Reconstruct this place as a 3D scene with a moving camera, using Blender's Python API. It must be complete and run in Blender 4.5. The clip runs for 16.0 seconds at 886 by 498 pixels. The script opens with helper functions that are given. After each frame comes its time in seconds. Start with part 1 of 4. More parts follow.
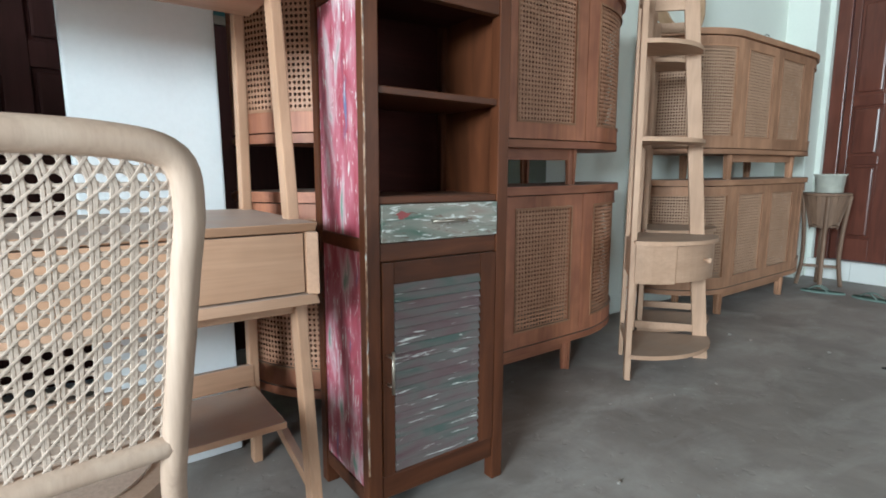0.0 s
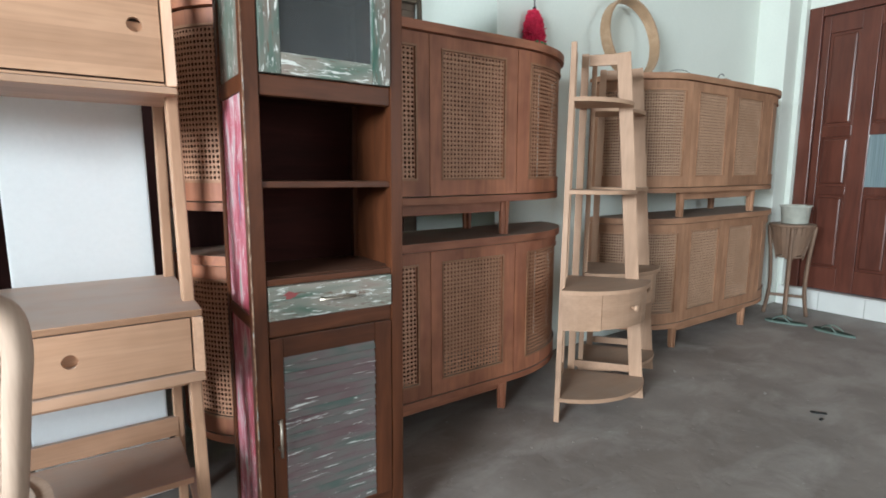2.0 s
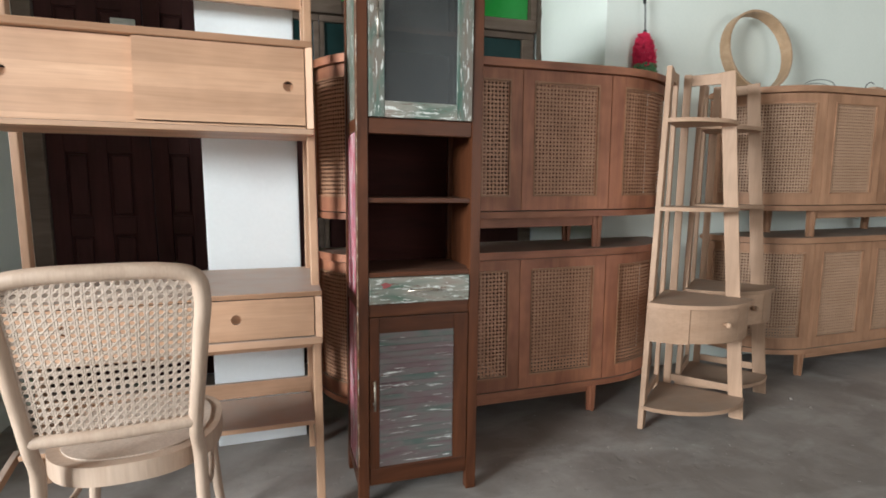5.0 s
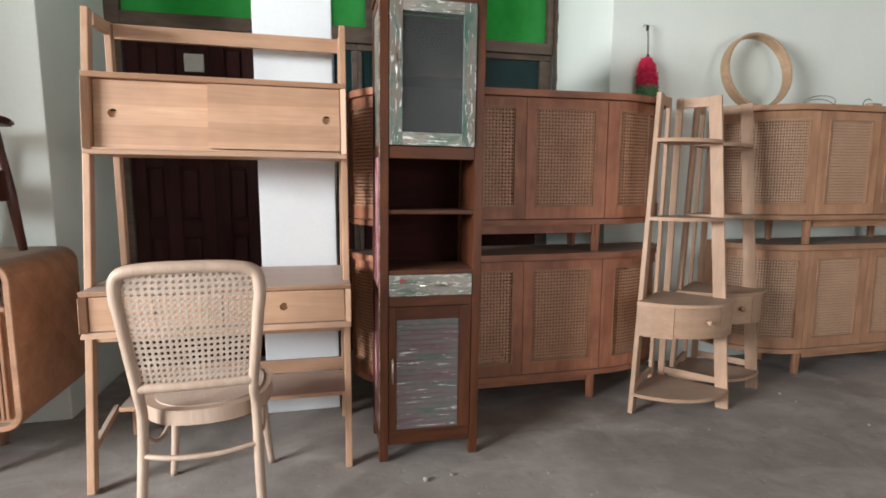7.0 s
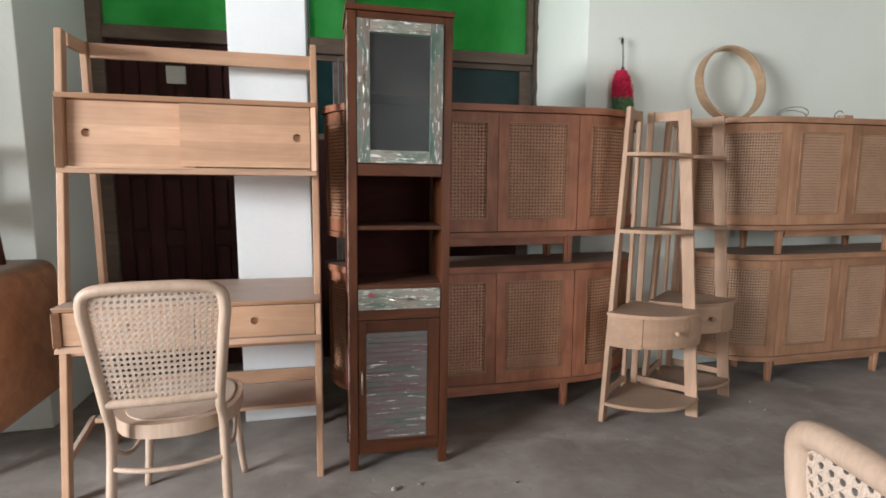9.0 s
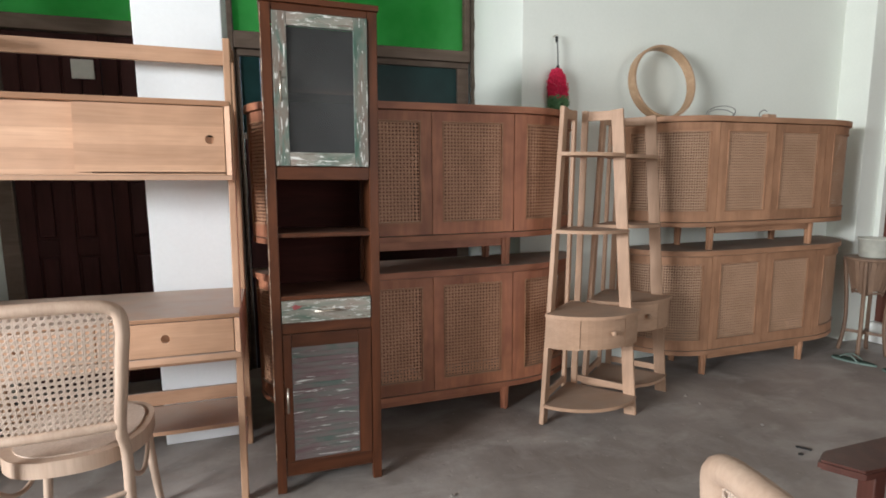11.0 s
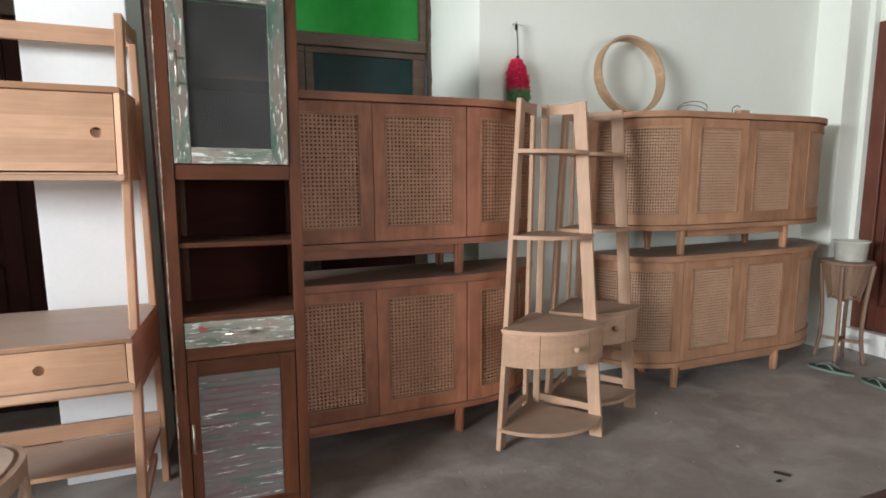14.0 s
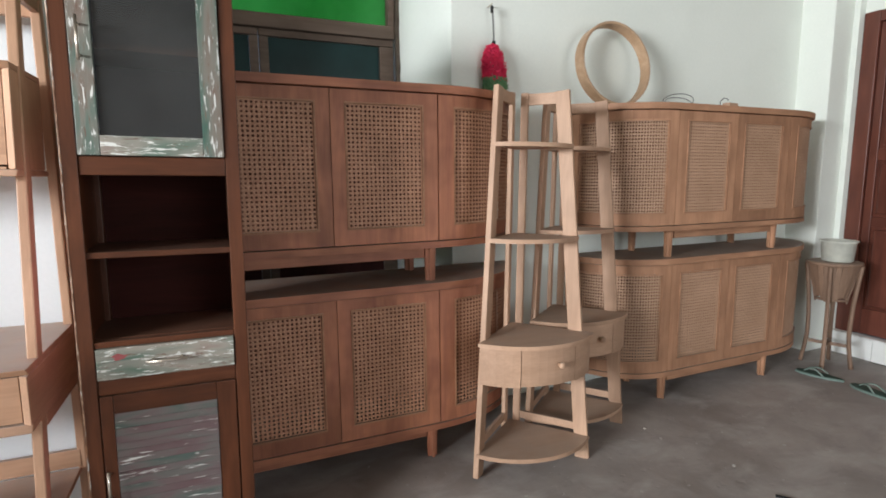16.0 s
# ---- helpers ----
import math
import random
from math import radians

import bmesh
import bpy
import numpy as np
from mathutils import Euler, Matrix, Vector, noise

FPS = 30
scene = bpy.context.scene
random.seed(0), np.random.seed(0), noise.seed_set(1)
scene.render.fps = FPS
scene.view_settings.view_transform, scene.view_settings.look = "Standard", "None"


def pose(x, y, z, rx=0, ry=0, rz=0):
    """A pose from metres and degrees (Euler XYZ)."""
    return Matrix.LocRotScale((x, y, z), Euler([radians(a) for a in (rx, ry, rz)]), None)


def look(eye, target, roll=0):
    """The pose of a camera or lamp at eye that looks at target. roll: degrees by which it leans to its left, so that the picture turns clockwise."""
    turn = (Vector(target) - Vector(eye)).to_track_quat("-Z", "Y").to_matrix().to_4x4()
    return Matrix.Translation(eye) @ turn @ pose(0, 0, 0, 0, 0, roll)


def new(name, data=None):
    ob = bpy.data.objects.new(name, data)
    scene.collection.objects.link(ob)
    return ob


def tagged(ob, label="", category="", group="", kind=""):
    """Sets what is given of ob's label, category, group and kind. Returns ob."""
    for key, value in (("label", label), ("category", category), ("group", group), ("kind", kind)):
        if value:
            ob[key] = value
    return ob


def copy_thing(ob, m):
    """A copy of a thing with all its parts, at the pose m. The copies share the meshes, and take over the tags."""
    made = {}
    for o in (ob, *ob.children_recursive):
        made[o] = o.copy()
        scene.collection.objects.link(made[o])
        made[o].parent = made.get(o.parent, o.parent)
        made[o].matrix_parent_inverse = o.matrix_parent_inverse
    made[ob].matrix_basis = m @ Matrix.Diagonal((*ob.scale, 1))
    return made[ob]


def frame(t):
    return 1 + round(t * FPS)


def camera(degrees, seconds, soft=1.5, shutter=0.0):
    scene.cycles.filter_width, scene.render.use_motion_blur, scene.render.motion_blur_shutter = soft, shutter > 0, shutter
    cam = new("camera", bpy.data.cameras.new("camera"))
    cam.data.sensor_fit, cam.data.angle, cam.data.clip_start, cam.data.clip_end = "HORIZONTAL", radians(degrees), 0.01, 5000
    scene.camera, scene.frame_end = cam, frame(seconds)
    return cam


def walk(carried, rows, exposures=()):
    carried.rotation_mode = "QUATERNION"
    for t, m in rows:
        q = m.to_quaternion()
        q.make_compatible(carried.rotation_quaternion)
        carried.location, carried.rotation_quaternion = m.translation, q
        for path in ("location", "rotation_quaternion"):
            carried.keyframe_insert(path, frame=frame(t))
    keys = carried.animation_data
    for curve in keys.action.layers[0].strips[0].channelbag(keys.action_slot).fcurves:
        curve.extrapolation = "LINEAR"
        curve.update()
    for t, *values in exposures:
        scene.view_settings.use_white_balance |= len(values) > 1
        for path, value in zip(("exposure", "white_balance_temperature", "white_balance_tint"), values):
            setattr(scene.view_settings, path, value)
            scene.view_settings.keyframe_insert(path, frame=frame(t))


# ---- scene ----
cam = camera(81.0, 16.0, soft=1.8)
METRES, EYE, TILT, LEAN, TURN = 2.15, 0.873, 0.0, 0.0, -34.3
PATH = [
    (0, (0.017, 0.046, 0.895), (1.169, 1.653, 0.594), -0.3),
    (0.5, (0.039, -0.012, 0.957), (1.191, 1.594, 0.651), -0.2),
    (1, (0.071, -0.097, 1.024), (1.224, 1.507, 0.715), -0.2),
    (1.5, (0.142, -0.15, 1.071), (1.295, 1.456, 0.763), -0.2),
    (2, (0.245, -0.218, 1.106), (1.354, 1.421, 0.813), -0.2),
    (2.5, (0.283, -0.27, 1.114), (1.31, 1.424, 0.836), -0.1),
    (3, (0.286, -0.314, 1.13), (1.289, 1.394, 0.853), -0.1),
    (3.5, (0.287, -0.394, 1.131), (1.22, 1.354, 0.86), 0.0),
    (4, (0.284, -0.473, 1.139), (1.095, 1.336, 0.874), 0.2),
    (4.5, (0.3, -0.522, 1.129), (0.994, 1.336, 0.872), 0.1),
    (6.8, (0.356, -0.98, 1.172), (0.789, 0.958, 0.934), -0.1),
    (7, (0.35, -1.003, 1.189), (0.789, 0.932, 0.942), 0.1),
    (7.5, (0.366, -1.045, 1.217), (0.806, 0.89, 0.967), 0.1),
    (8, (0.382, -1.077, 1.244), (0.822, 0.857, 0.993), 0.1),
    (8.5, (0.417, -1.08, 1.259), (0.857, 0.854, 1.006), 0.1),
    (9, (0.471, -1.073, 1.265), (0.912, 0.862, 1.012), 0.1),
    (9.5, (0.511, -1.058, 1.27), (0.973, 0.871, 1.015), -0.0),
    (10, (0.55, -1.038, 1.275), (1.076, 0.873, 1.014), -0.3),
    (10.2, (0.548, -1.034, 1.279), (1.113, 0.866, 1.016), -0.4),
    (12.5, (0.749, -0.898, 1.297), (1.387, 0.979, 1.029), -0.5),
    (13, (0.787, -0.869, 1.292), (1.435, 1.004, 1.026), -0.5),
    (13.5, (0.808, -0.834, 1.29), (1.474, 1.033, 1.026), -0.5),
    (14, (0.828, -0.787, 1.288), (1.517, 1.071, 1.022), -0.5),
    (14.5, (0.861, -0.723, 1.282), (1.575, 1.126, 1.014), -0.5),
    (15, (0.892, -0.657, 1.282), (1.63, 1.182, 1.013), -0.5),
    (15.5, (0.916, -0.597, 1.281), (1.675, 1.233, 1.011), -0.5),
    (16, (0.941, -0.544, 1.279), (1.722, 1.277, 1.007), -0.5),
]
WHITE = [(0.0, -0.08, 5700, -2), (1.0, -0.04, 5800, -1), (1.5, -0.03, 5900, 2), (3.0, -0.07, 6050, 3), (4.5, -0.12, 6250, 4), (7.0, -0.12, 6450, 9), (9.5, -0.22, 6500, 10), (12.5, -0.11, 6500, 10), (14.5, -0.08, 6500, 10), (16.0, -0.01, 6400, 10)]
walk(cam, [(t, look(eye, target, roll)) for t, eye, target, roll in PATH], WHITE)

# ---- world, sun, large lights ----
world = bpy.data.worlds.new("sky")
scene.world = world
world.use_nodes = True
sky = world.node_tree.nodes.new("ShaderNodeTexSky")
sky.sky_type = "NISHITA"
sky.sun_disc = False
sky.sun_elevation, sky.sun_rotation = radians(48), radians(250)
world.node_tree.links.new(sky.outputs[0], world.node_tree.nodes["Background"].inputs[0])
world.node_tree.nodes["Background"].inputs[1].default_value = 0.12

sun = new("sun", bpy.data.lights.new("sun", "SUN"))
sun.data.energy, sun.data.angle, sun.data.color = 1.0, radians(12), (1.0, 0.96, 0.9)
sun.matrix_world = look((-6, -2.2, 7.1), (0, 0, 0))


def opening_light(name, eye, target, width, height, watts, colour):
    """Daylight that enters by one of the open sides of the hall."""
    lamp = new(name, bpy.data.lights.new(name, "AREA"))
    lamp.data.shape, lamp.data.size, lamp.data.size_y = "RECTANGLE", width, height
    lamp.data.energy, lamp.data.color = watts, colour
    lamp.matrix_world = look(eye, target)
    return lamp


opening_light("daylight_side", (-4.95, -1.62, 2.05), (0, 0.4, 1.1), 2.2, 1.0, 740, (0.93, 0.97, 1.0))
opening_light("daylight_front", (3.25, -4.15, 1.62), (2.9, 0, 1.4), 2.6, 2.3, 74, (0.95, 0.98, 1.0))


# ---- materials ----
def material(name, rough=0.6, metal=0.0):
    m = bpy.data.materials.new(name)
    m.use_nodes = True
    b = m.node_tree.nodes["Principled BSDF"]
    b.inputs["Roughness"].default_value, b.inputs["Metallic"].default_value = rough, metal
    return m, m.node_tree.nodes, m.node_tree.links, b


def coords(nodes, links, scale, shift=True):
    """Object coordinates at a scale, shifted from object to object."""
    tc, mp = nodes.new("ShaderNodeTexCoord"), nodes.new("ShaderNodeMapping")
    mp.inputs["Scale"].default_value = scale
    links.new(tc.outputs["Object"], mp.inputs["Vector"])
    if shift:
        info, mul = nodes.new("ShaderNodeObjectInfo"), nodes.new("ShaderNodeMath")
        mul.operation = "MULTIPLY"
        mul.inputs[1].default_value = 37.0
        links.new(info.outputs["Random"], mul.inputs[0])
        links.new(mul.outputs[0], mp.inputs["Location"])
    return mp.outputs[0]


def noise_tex(nodes, links, vec, scale, detail=4.0, rough=0.55, dist=0.0):
    n = nodes.new("ShaderNodeTexNoise")
    n.inputs["Scale"].default_value, n.inputs["Detail"].default_value = scale, detail
    n.inputs["Roughness"].default_value, n.inputs["Distortion"].default_value = rough, dist
    links.new(vec, n.inputs["Vector"])
    return n.outputs["Fac"]


def ramp(nodes, links, fac, stops):
    r = nodes.new("ShaderNodeValToRGB")
    e = r.color_ramp.elements
    while len(e) < len(stops):
        e.new(0.5)
    for k, (p, c) in enumerate(stops):
        e[k].position, e[k].color = p, (c if len(c) == 4 else (*c, 1))
    links.new(fac, r.inputs[0])
    return r.outputs[0]


def mix(nodes, links, kind, fac, a, b):
    n = nodes.new("ShaderNodeMix")
    n.data_type, n.blend_type = "RGBA", kind
    for slot, v in ((0, fac), (6, a), (7, b)):
        if isinstance(v, (int, float)):
            n.inputs[slot].default_value = v
        elif isinstance(v, tuple):
            n.inputs[slot].default_value = (*v, 1)
        else:
            links.new(v, n.inputs[slot])
    return n.outputs[2]


def bump(nodes, links, bsdf, height, strength=0.2, dist=0.004):
    n = nodes.new("ShaderNodeBump")
    n.inputs["Strength"].default_value, n.inputs["Distance"].default_value = strength, dist
    links.new(height, n.inputs["Height"])
    links.new(n.outputs[0], bsdf.inputs["Normal"])


def wood(name, light, dark, axis="x", rough=0.55, dust=0.0, blotch=0.35, dust_colour=(0.30, 0.26, 0.22), strip=0.0):
    m, n, l, b = material(name, rough)
    k = "xyz".index(axis)
    s1, s2 = [7.0] * 3, [140.0] * 3
    s1[k], s2[k] = 1.1, 5.0
    v = coords(n, l, s1)
    grain = noise_tex(n, l, v, 1.9, 5, 0.55, 1.3)
    col = ramp(n, l, grain, ((0.3, dark), (0.52, tuple((x + y) / 2 for x, y in zip(light, dark))), (0.72, light)))
    fine = noise_tex(n, l, coords(n, l, s2), 1.0, 3, 0.6)
    col = mix(n, l, "MULTIPLY", 0.28, col, ramp(n, l, fine, ((0.3, (0.62, 0.58, 0.55)), (0.6, (1, 1, 1)))))
    big = noise_tex(n, l, coords(n, l, (1, 1, 1)), 4.0, 3)
    col = mix(n, l, "MULTIPLY", blotch, col, ramp(n, l, big, ((0.35, (0.6, 0.55, 0.5)), (0.62, (1.08, 1.05, 1.02)))))
    info = n.new("ShaderNodeObjectInfo")
    col = mix(n, l, "MULTIPLY", 0.6, col, ramp(n, l, info.outputs["Random"], ((0.0, (0.84, 0.82, 0.8)), (1.0, (1.1, 1.1, 1.1)))))
    if strip:
        tc, sep3, add, div, flo, rnd_ = (n.new("ShaderNode" + q) for q in ("TexCoord", "SeparateXYZ", "Math", "Math", "Math", "TexWhiteNoise"))
        others = [q for q in "XYZ" if q != axis.upper()]
        l.new(tc.outputs["Object"], sep3.inputs[0])
        l.new(sep3.outputs[others[0]], add.inputs[0]), l.new(sep3.outputs[others[1]], add.inputs[1])
        div.operation, flo.operation, rnd_.noise_dimensions = "DIVIDE", "FLOOR", "1D"
        div.inputs[1].default_value = strip
        l.new(add.outputs[0], div.inputs[0]), l.new(div.outputs[0], flo.inputs[0]), l.new(flo.outputs[0], rnd_.inputs["W"])
        col = mix(n, l, "MULTIPLY", 1.0, col, ramp(n, l, rnd_.outputs["Value"], ((0.0, (0.87, 0.85, 0.83)), (1.0, (1.05, 1.05, 1.05)))))
    if dust:
        geo, sep = n.new("ShaderNodeNewGeometry"), n.new("ShaderNodeSeparateXYZ")
        l.new(geo.outputs["Normal"], sep.inputs[0])
        up = n.new("ShaderNodeMapRange")
        up.inputs[1].default_value, up.inputs[2].default_value, up.inputs[4].default_value = 0.6, 0.95, dust
        l.new(sep.outputs["Z"], up.inputs[0])
        cloud = noise_tex(n, l, coords(n, l, (1, 1, 1)), 9.0, 5)
        mul = n.new("ShaderNodeMath")
        mul.operation = "MULTIPLY"
        l.new(up.outputs[0], mul.inputs[0])
        l.new(ramp(n, l, cloud, ((0.25, (0.5, 0.5, 0.5)), (0.6, (1, 1, 1)))), mul.inputs[1])
        col = mix(n, l, "MIX", mul.outputs[0], col, dust_colour)
    l.new(col, b.inputs["Base Color"])
    bump(n, l, b, fine, 0.12, 0.002)
    return m


def worn_paint(name, stops, axis="z", under=(0.13, 0.07, 0.045), rough=0.5, flake=0.5, chalk=0.57, run=20.0):
    """Layers of old boat paint, scraped through in streaks along one axis."""
    m, n, l, b = material(name, rough)
    k = "xyz".index(axis)
    s, s2 = [30.0] * 3, [130.0] * 3
    s[k], s2[k] = 8.0, run
    hue = noise_tex(n, l, coords(n, l, s), 0.7, 2, 0.5, 0.6)
    col = ramp(n, l, hue, stops)
    streak = noise_tex(n, l, coords(n, l, s2), 1.0, 3, 0.65, 0.4)
    white = ramp(n, l, streak, ((chalk, (0, 0, 0)), (chalk + 0.05, (1, 1, 1))))
    col = mix(n, l, "MIX", white, col, (0.66, 0.66, 0.62))
    bare = noise_tex(n, l, coords(n, l, [x * 0.8 for x in s2]), 1.3, 4, 0.7)
    col = mix(n, l, "MIX", ramp(n, l, bare, ((flake + 0.04, (0, 0, 0)), (flake + 0.1, (0.85, 0.85, 0.85)))), col, under)
    l.new(col, b.inputs["Base Color"])
    bump(n, l, b, streak, 0.35, 0.003)
    return m


TEAK, TEAK_D = (0.60, 0.366, 0.238), (0.515, 0.303, 0.188)
desk_x, desk_y, desk_z = (wood("raw_teak_" + a, TEAK, TEAK_D, a, 0.5, dust=0.8, dust_colour=(0.46, 0.395, 0.35), strip=0.083) for a in "xyz")
SB, SB_D = (0.525, 0.222, 0.119), (0.355, 0.138, 0.084)
side_x, side_y, side_z = (wood("sanded_teak_" + a, SB, SB_D, a, 0.58, dust=0.75, blotch=0.85, strip=0.068) for a in "xyz")
pale_side_x, pale_side_z = (wood("dusty_sanded_teak_" + a, (0.47, 0.255, 0.15), (0.365, 0.188, 0.105), a, 0.62, dust=0.8, blotch=0.6, strip=0.068) for a in "xz")
shelf_x, shelf_z = (wood("pale_teak_" + a, (0.53, 0.342, 0.232), (0.44, 0.272, 0.176), a, 0.6, dust=0.5) for a in "xz")
chair_wood = wood("bleached_rattan_wood", (0.55, 0.415, 0.325), (0.45, 0.32, 0.24), "z", 0.5, blotch=0.25)
dark_x, dark_z = (wood("stained_brown_wood_" + a, (0.128, 0.0425, 0.018), (0.062, 0.0205, 0.0088), a, 0.42, dust=0.15) for a in "xz")
for m_ in (dark_x, dark_z):
    m_.node_tree.nodes["Principled BSDF"].inputs["Specular IOR Level"].default_value = 0.28
# Red-brown cabinet inside; the shade in there is put into the colour.
inside = wood("shade_darkened_red_inside", (0.055, 0.013, 0.010), (0.03, 0.008, 0.006), "x", 0.8, dust=0.1)
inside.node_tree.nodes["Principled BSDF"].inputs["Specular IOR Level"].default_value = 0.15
door_red = wood("varnished_red_brown", (0.168, 0.056, 0.037), (0.10, 0.033, 0.023), "z", 0.28)
door_red.node_tree.nodes["Principled BSDF"].inputs["Specular IOR Level"].default_value = 0.4
door_dark = wood("dark_brown_door_wood", (0.062, 0.021, 0.019), (0.042, 0.0145, 0.013), "z", 0.75)
door_dark.node_tree.nodes["Principled BSDF"].inputs["Specular IOR Level"].default_value = 0.2
frame_old = wood("weathered_frame_wood", (0.20, 0.142, 0.108), (0.11, 0.075, 0.054), "x", 0.7)
stool_wood = wood("mahogany_stain", (0.10, 0.035, 0.025), (0.055, 0.018, 0.013), "z", 0.35)
bamboo = wood("dusty_bamboo", (0.28, 0.178, 0.12), (0.18, 0.11, 0.073), "z", 0.6, dust=0.4)
rattan_ring = wood("rattan_hoop_wood", (0.56, 0.385, 0.25), (0.44, 0.28, 0.165), "x", 0.5)


def cane_material(name, light, dark):
    m, n, l, b = material(name, 0.55)
    f = noise_tex(n, l, coords(n, l, (1, 1, 1)), 160, 3)
    col = ramp(n, l, f, ((0.35, dark), (0.65, light)))
    big = noise_tex(n, l, coords(n, l, (1, 1, 1)), 7, 3)
    col = mix(n, l, "MULTIPLY", 0.5, col, ramp(n, l, big, ((0.3, (0.7, 0.66, 0.6)), (0.65, (1.05, 1.05, 1.05)))))
    l.new(col, b.inputs["Base Color"])
    bump(n, l, b, f, 0.3, 0.002)
    return m


chair_cane = cane_material("pale_cane", (0.61, 0.49, 0.41), (0.51, 0.40, 0.325))
side_cane = cane_material("aged_cane", (0.53, 0.285, 0.172), (0.41, 0.20, 0.118))
pale_side_cane = cane_material("dusty_cane", (0.50, 0.31, 0.20), (0.39, 0.225, 0.14))


def plaster(name, base, grime):
    m, n, l, b = material(name, 0.85)
    v = coords(n, l, (1, 1, 1), False)
    big = noise_tex(n, l, v, 1.1, 5, 0.6)
    col = mix(n, l, "MIX", ramp(n, l, big, ((0.45, (0, 0, 0)), (0.75, (0.45, 0.45, 0.45)))), base, grime)
    fine = noise_tex(n, l, v, 60, 5)
    col = mix(n, l, "MULTIPLY", 0.15, col, ramp(n, l, fine, ((0.3, (0.8, 0.8, 0.8)), (0.7, (1, 1, 1)))))
    l.new(col, b.inputs["Base Color"])
    bump(n, l, b, fine, 0.15, 0.004)
    return m


wall_paint = plaster("pale_green_white_paint", (0.81, 0.84, 0.775), (0.70, 0.74, 0.67))
pillar_paint = plaster("white_paint", (0.87, 0.89, 0.90), (0.74, 0.76, 0.76))
# Ceiling out of view, coloured dark to cut bounced light.
ceiling_paint = plaster("bounce_cutting_ceiling", (0.26, 0.22, 0.18), (0.2, 0.17, 0.14))
# Unseen walls take this grey, kept dark so they return less light.
dull_plaster = plaster("bounce_cutting_grey", (0.30, 0.29, 0.27), (0.22, 0.21, 0.2))


def concrete():
    m, n, l, b = material("dusty_concrete", 0.6)
    v = coords(n, l, (1, 1, 1), False)
    big = noise_tex(n, l, v, 0.9, 6, 0.6, 0.6)
    col = ramp(n, l, big, ((0.3, (0.205, 0.178, 0.162)), (0.5, (0.29, 0.256, 0.234)), (0.72, (0.40, 0.362, 0.334))))
    mid = noise_tex(n, l, v, 4.5, 5, 0.55, 0.4)
    col = mix(n, l, "MULTIPLY", 0.4, col, ramp(n, l, mid, ((0.3, (0.68, 0.67, 0.65)), (0.62, (1.08, 1.07, 1.05)))))
    scuff = noise_tex(n, l, coords(n, l, (1.6, 2.6, 1), False), 1.8, 5, 0.6, 0.5)
    col = mix(n, l, "MIX", ramp(n, l, scuff, ((0.47, (0, 0, 0)), (0.72, (0.75, 0.75, 0.75)))), col, (0.43, 0.398, 0.372))
    spot = noise_tex(n, l, v, 17, 3, 0.6)
    col = mix(n, l, "MULTIPLY", 0.3, col, ramp(n, l, spot, ((0.27, (0.42, 0.4, 0.37)), (0.33, (1, 1, 1)))))
    fleck = noise_tex(n, l, v, 38, 2, 0.5)
    col = mix(n, l, "MIX", ramp(n, l, fleck, ((0.72, (0, 0, 0)), (0.76, (0.5, 0.5, 0.5)))), col, (0.55, 0.53, 0.5))
    l.new(col, b.inputs["Base Color"])
    lumps = noise_tex(n, l, v, 5.5, 4, 0.5, 0.5)
    chips = ramp(n, l, noise_tex(n, l, v, 23, 2, 0.5), ((0.28, (0, 0, 0)), (0.36, (1, 1, 1))))
    bump(n, l, b, mix(n, l, "MIX", 0.12, lumps, chips), 0.36, 0.016)
    return m


concrete_floor = concrete()


def plain(name, colour, rough=0.5, metal=0.0, vary=0.25, scale=30):
    m, n, l, b = material(name, rough, metal)
    f = noise_tex(n, l, coords(n, l, (1, 1, 1)), scale, 4)
    l.new(mix(n, l, "MULTIPLY", vary, colour, ramp(n, l, f, ((0.3, (0.55, 0.55, 0.55)), (0.65, (1.1, 1.1, 1.1))))), b.inputs["Base Color"])
    bump(n, l, b, f, 0.08, 0.002)
    return m


tile_white = plain("glazed_white_tile", (0.8, 0.8, 0.77), 0.15, 0, 0.1, 6)
steel = plain("brushed_steel", (0.6, 0.54, 0.46), 0.36, 1.0, 0.15, 80)
hole_dark = plain("dark_hole", (0.03, 0.018, 0.012), 0.9)
net_red = plain("crimson_fluff", (0.78, 0.035, 0.11), 0.95, 0, 0.5, 90)
net_green = plain("dull_green_fluff", (0.15, 0.30, 0.14), 0.95, 0, 0.5, 90)
black_stuff = plain("black_rubber", (0.012, 0.012, 0.012), 0.7)
wire_grey = plain("grey_cord", (0.16, 0.16, 0.15), 0.6)
sandal_green = plain("worn_green_rubber", (0.028, 0.06, 0.044), 0.7, 0, 0.5, 40)
sandal_rim = plain("pale_green_rubber", (0.17, 0.23, 0.20), 0.7)
pot_white = plain("milky_plastic", (0.55, 0.55, 0.48), 0.3, 0, 0.45, 14)
plate_grey = plain("pale_plastic_plate", (0.6, 0.58, 0.53), 0.5, 0, 0.2)
maroon_cloth = plain("maroon_leatherette", (0.10, 0.014, 0.016), 0.5, 0, 0.3, 12)
paint_red_spot = plain("red_paint_fleck", (0.30, 0.07, 0.07), 0.6)
pebble = plain("pale_rubble", (0.33, 0.3, 0.27), 0.9)
# Plywood behind the cane, its colour darkened to stand for the interior shade.
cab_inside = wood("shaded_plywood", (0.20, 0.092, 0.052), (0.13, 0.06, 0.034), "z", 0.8)


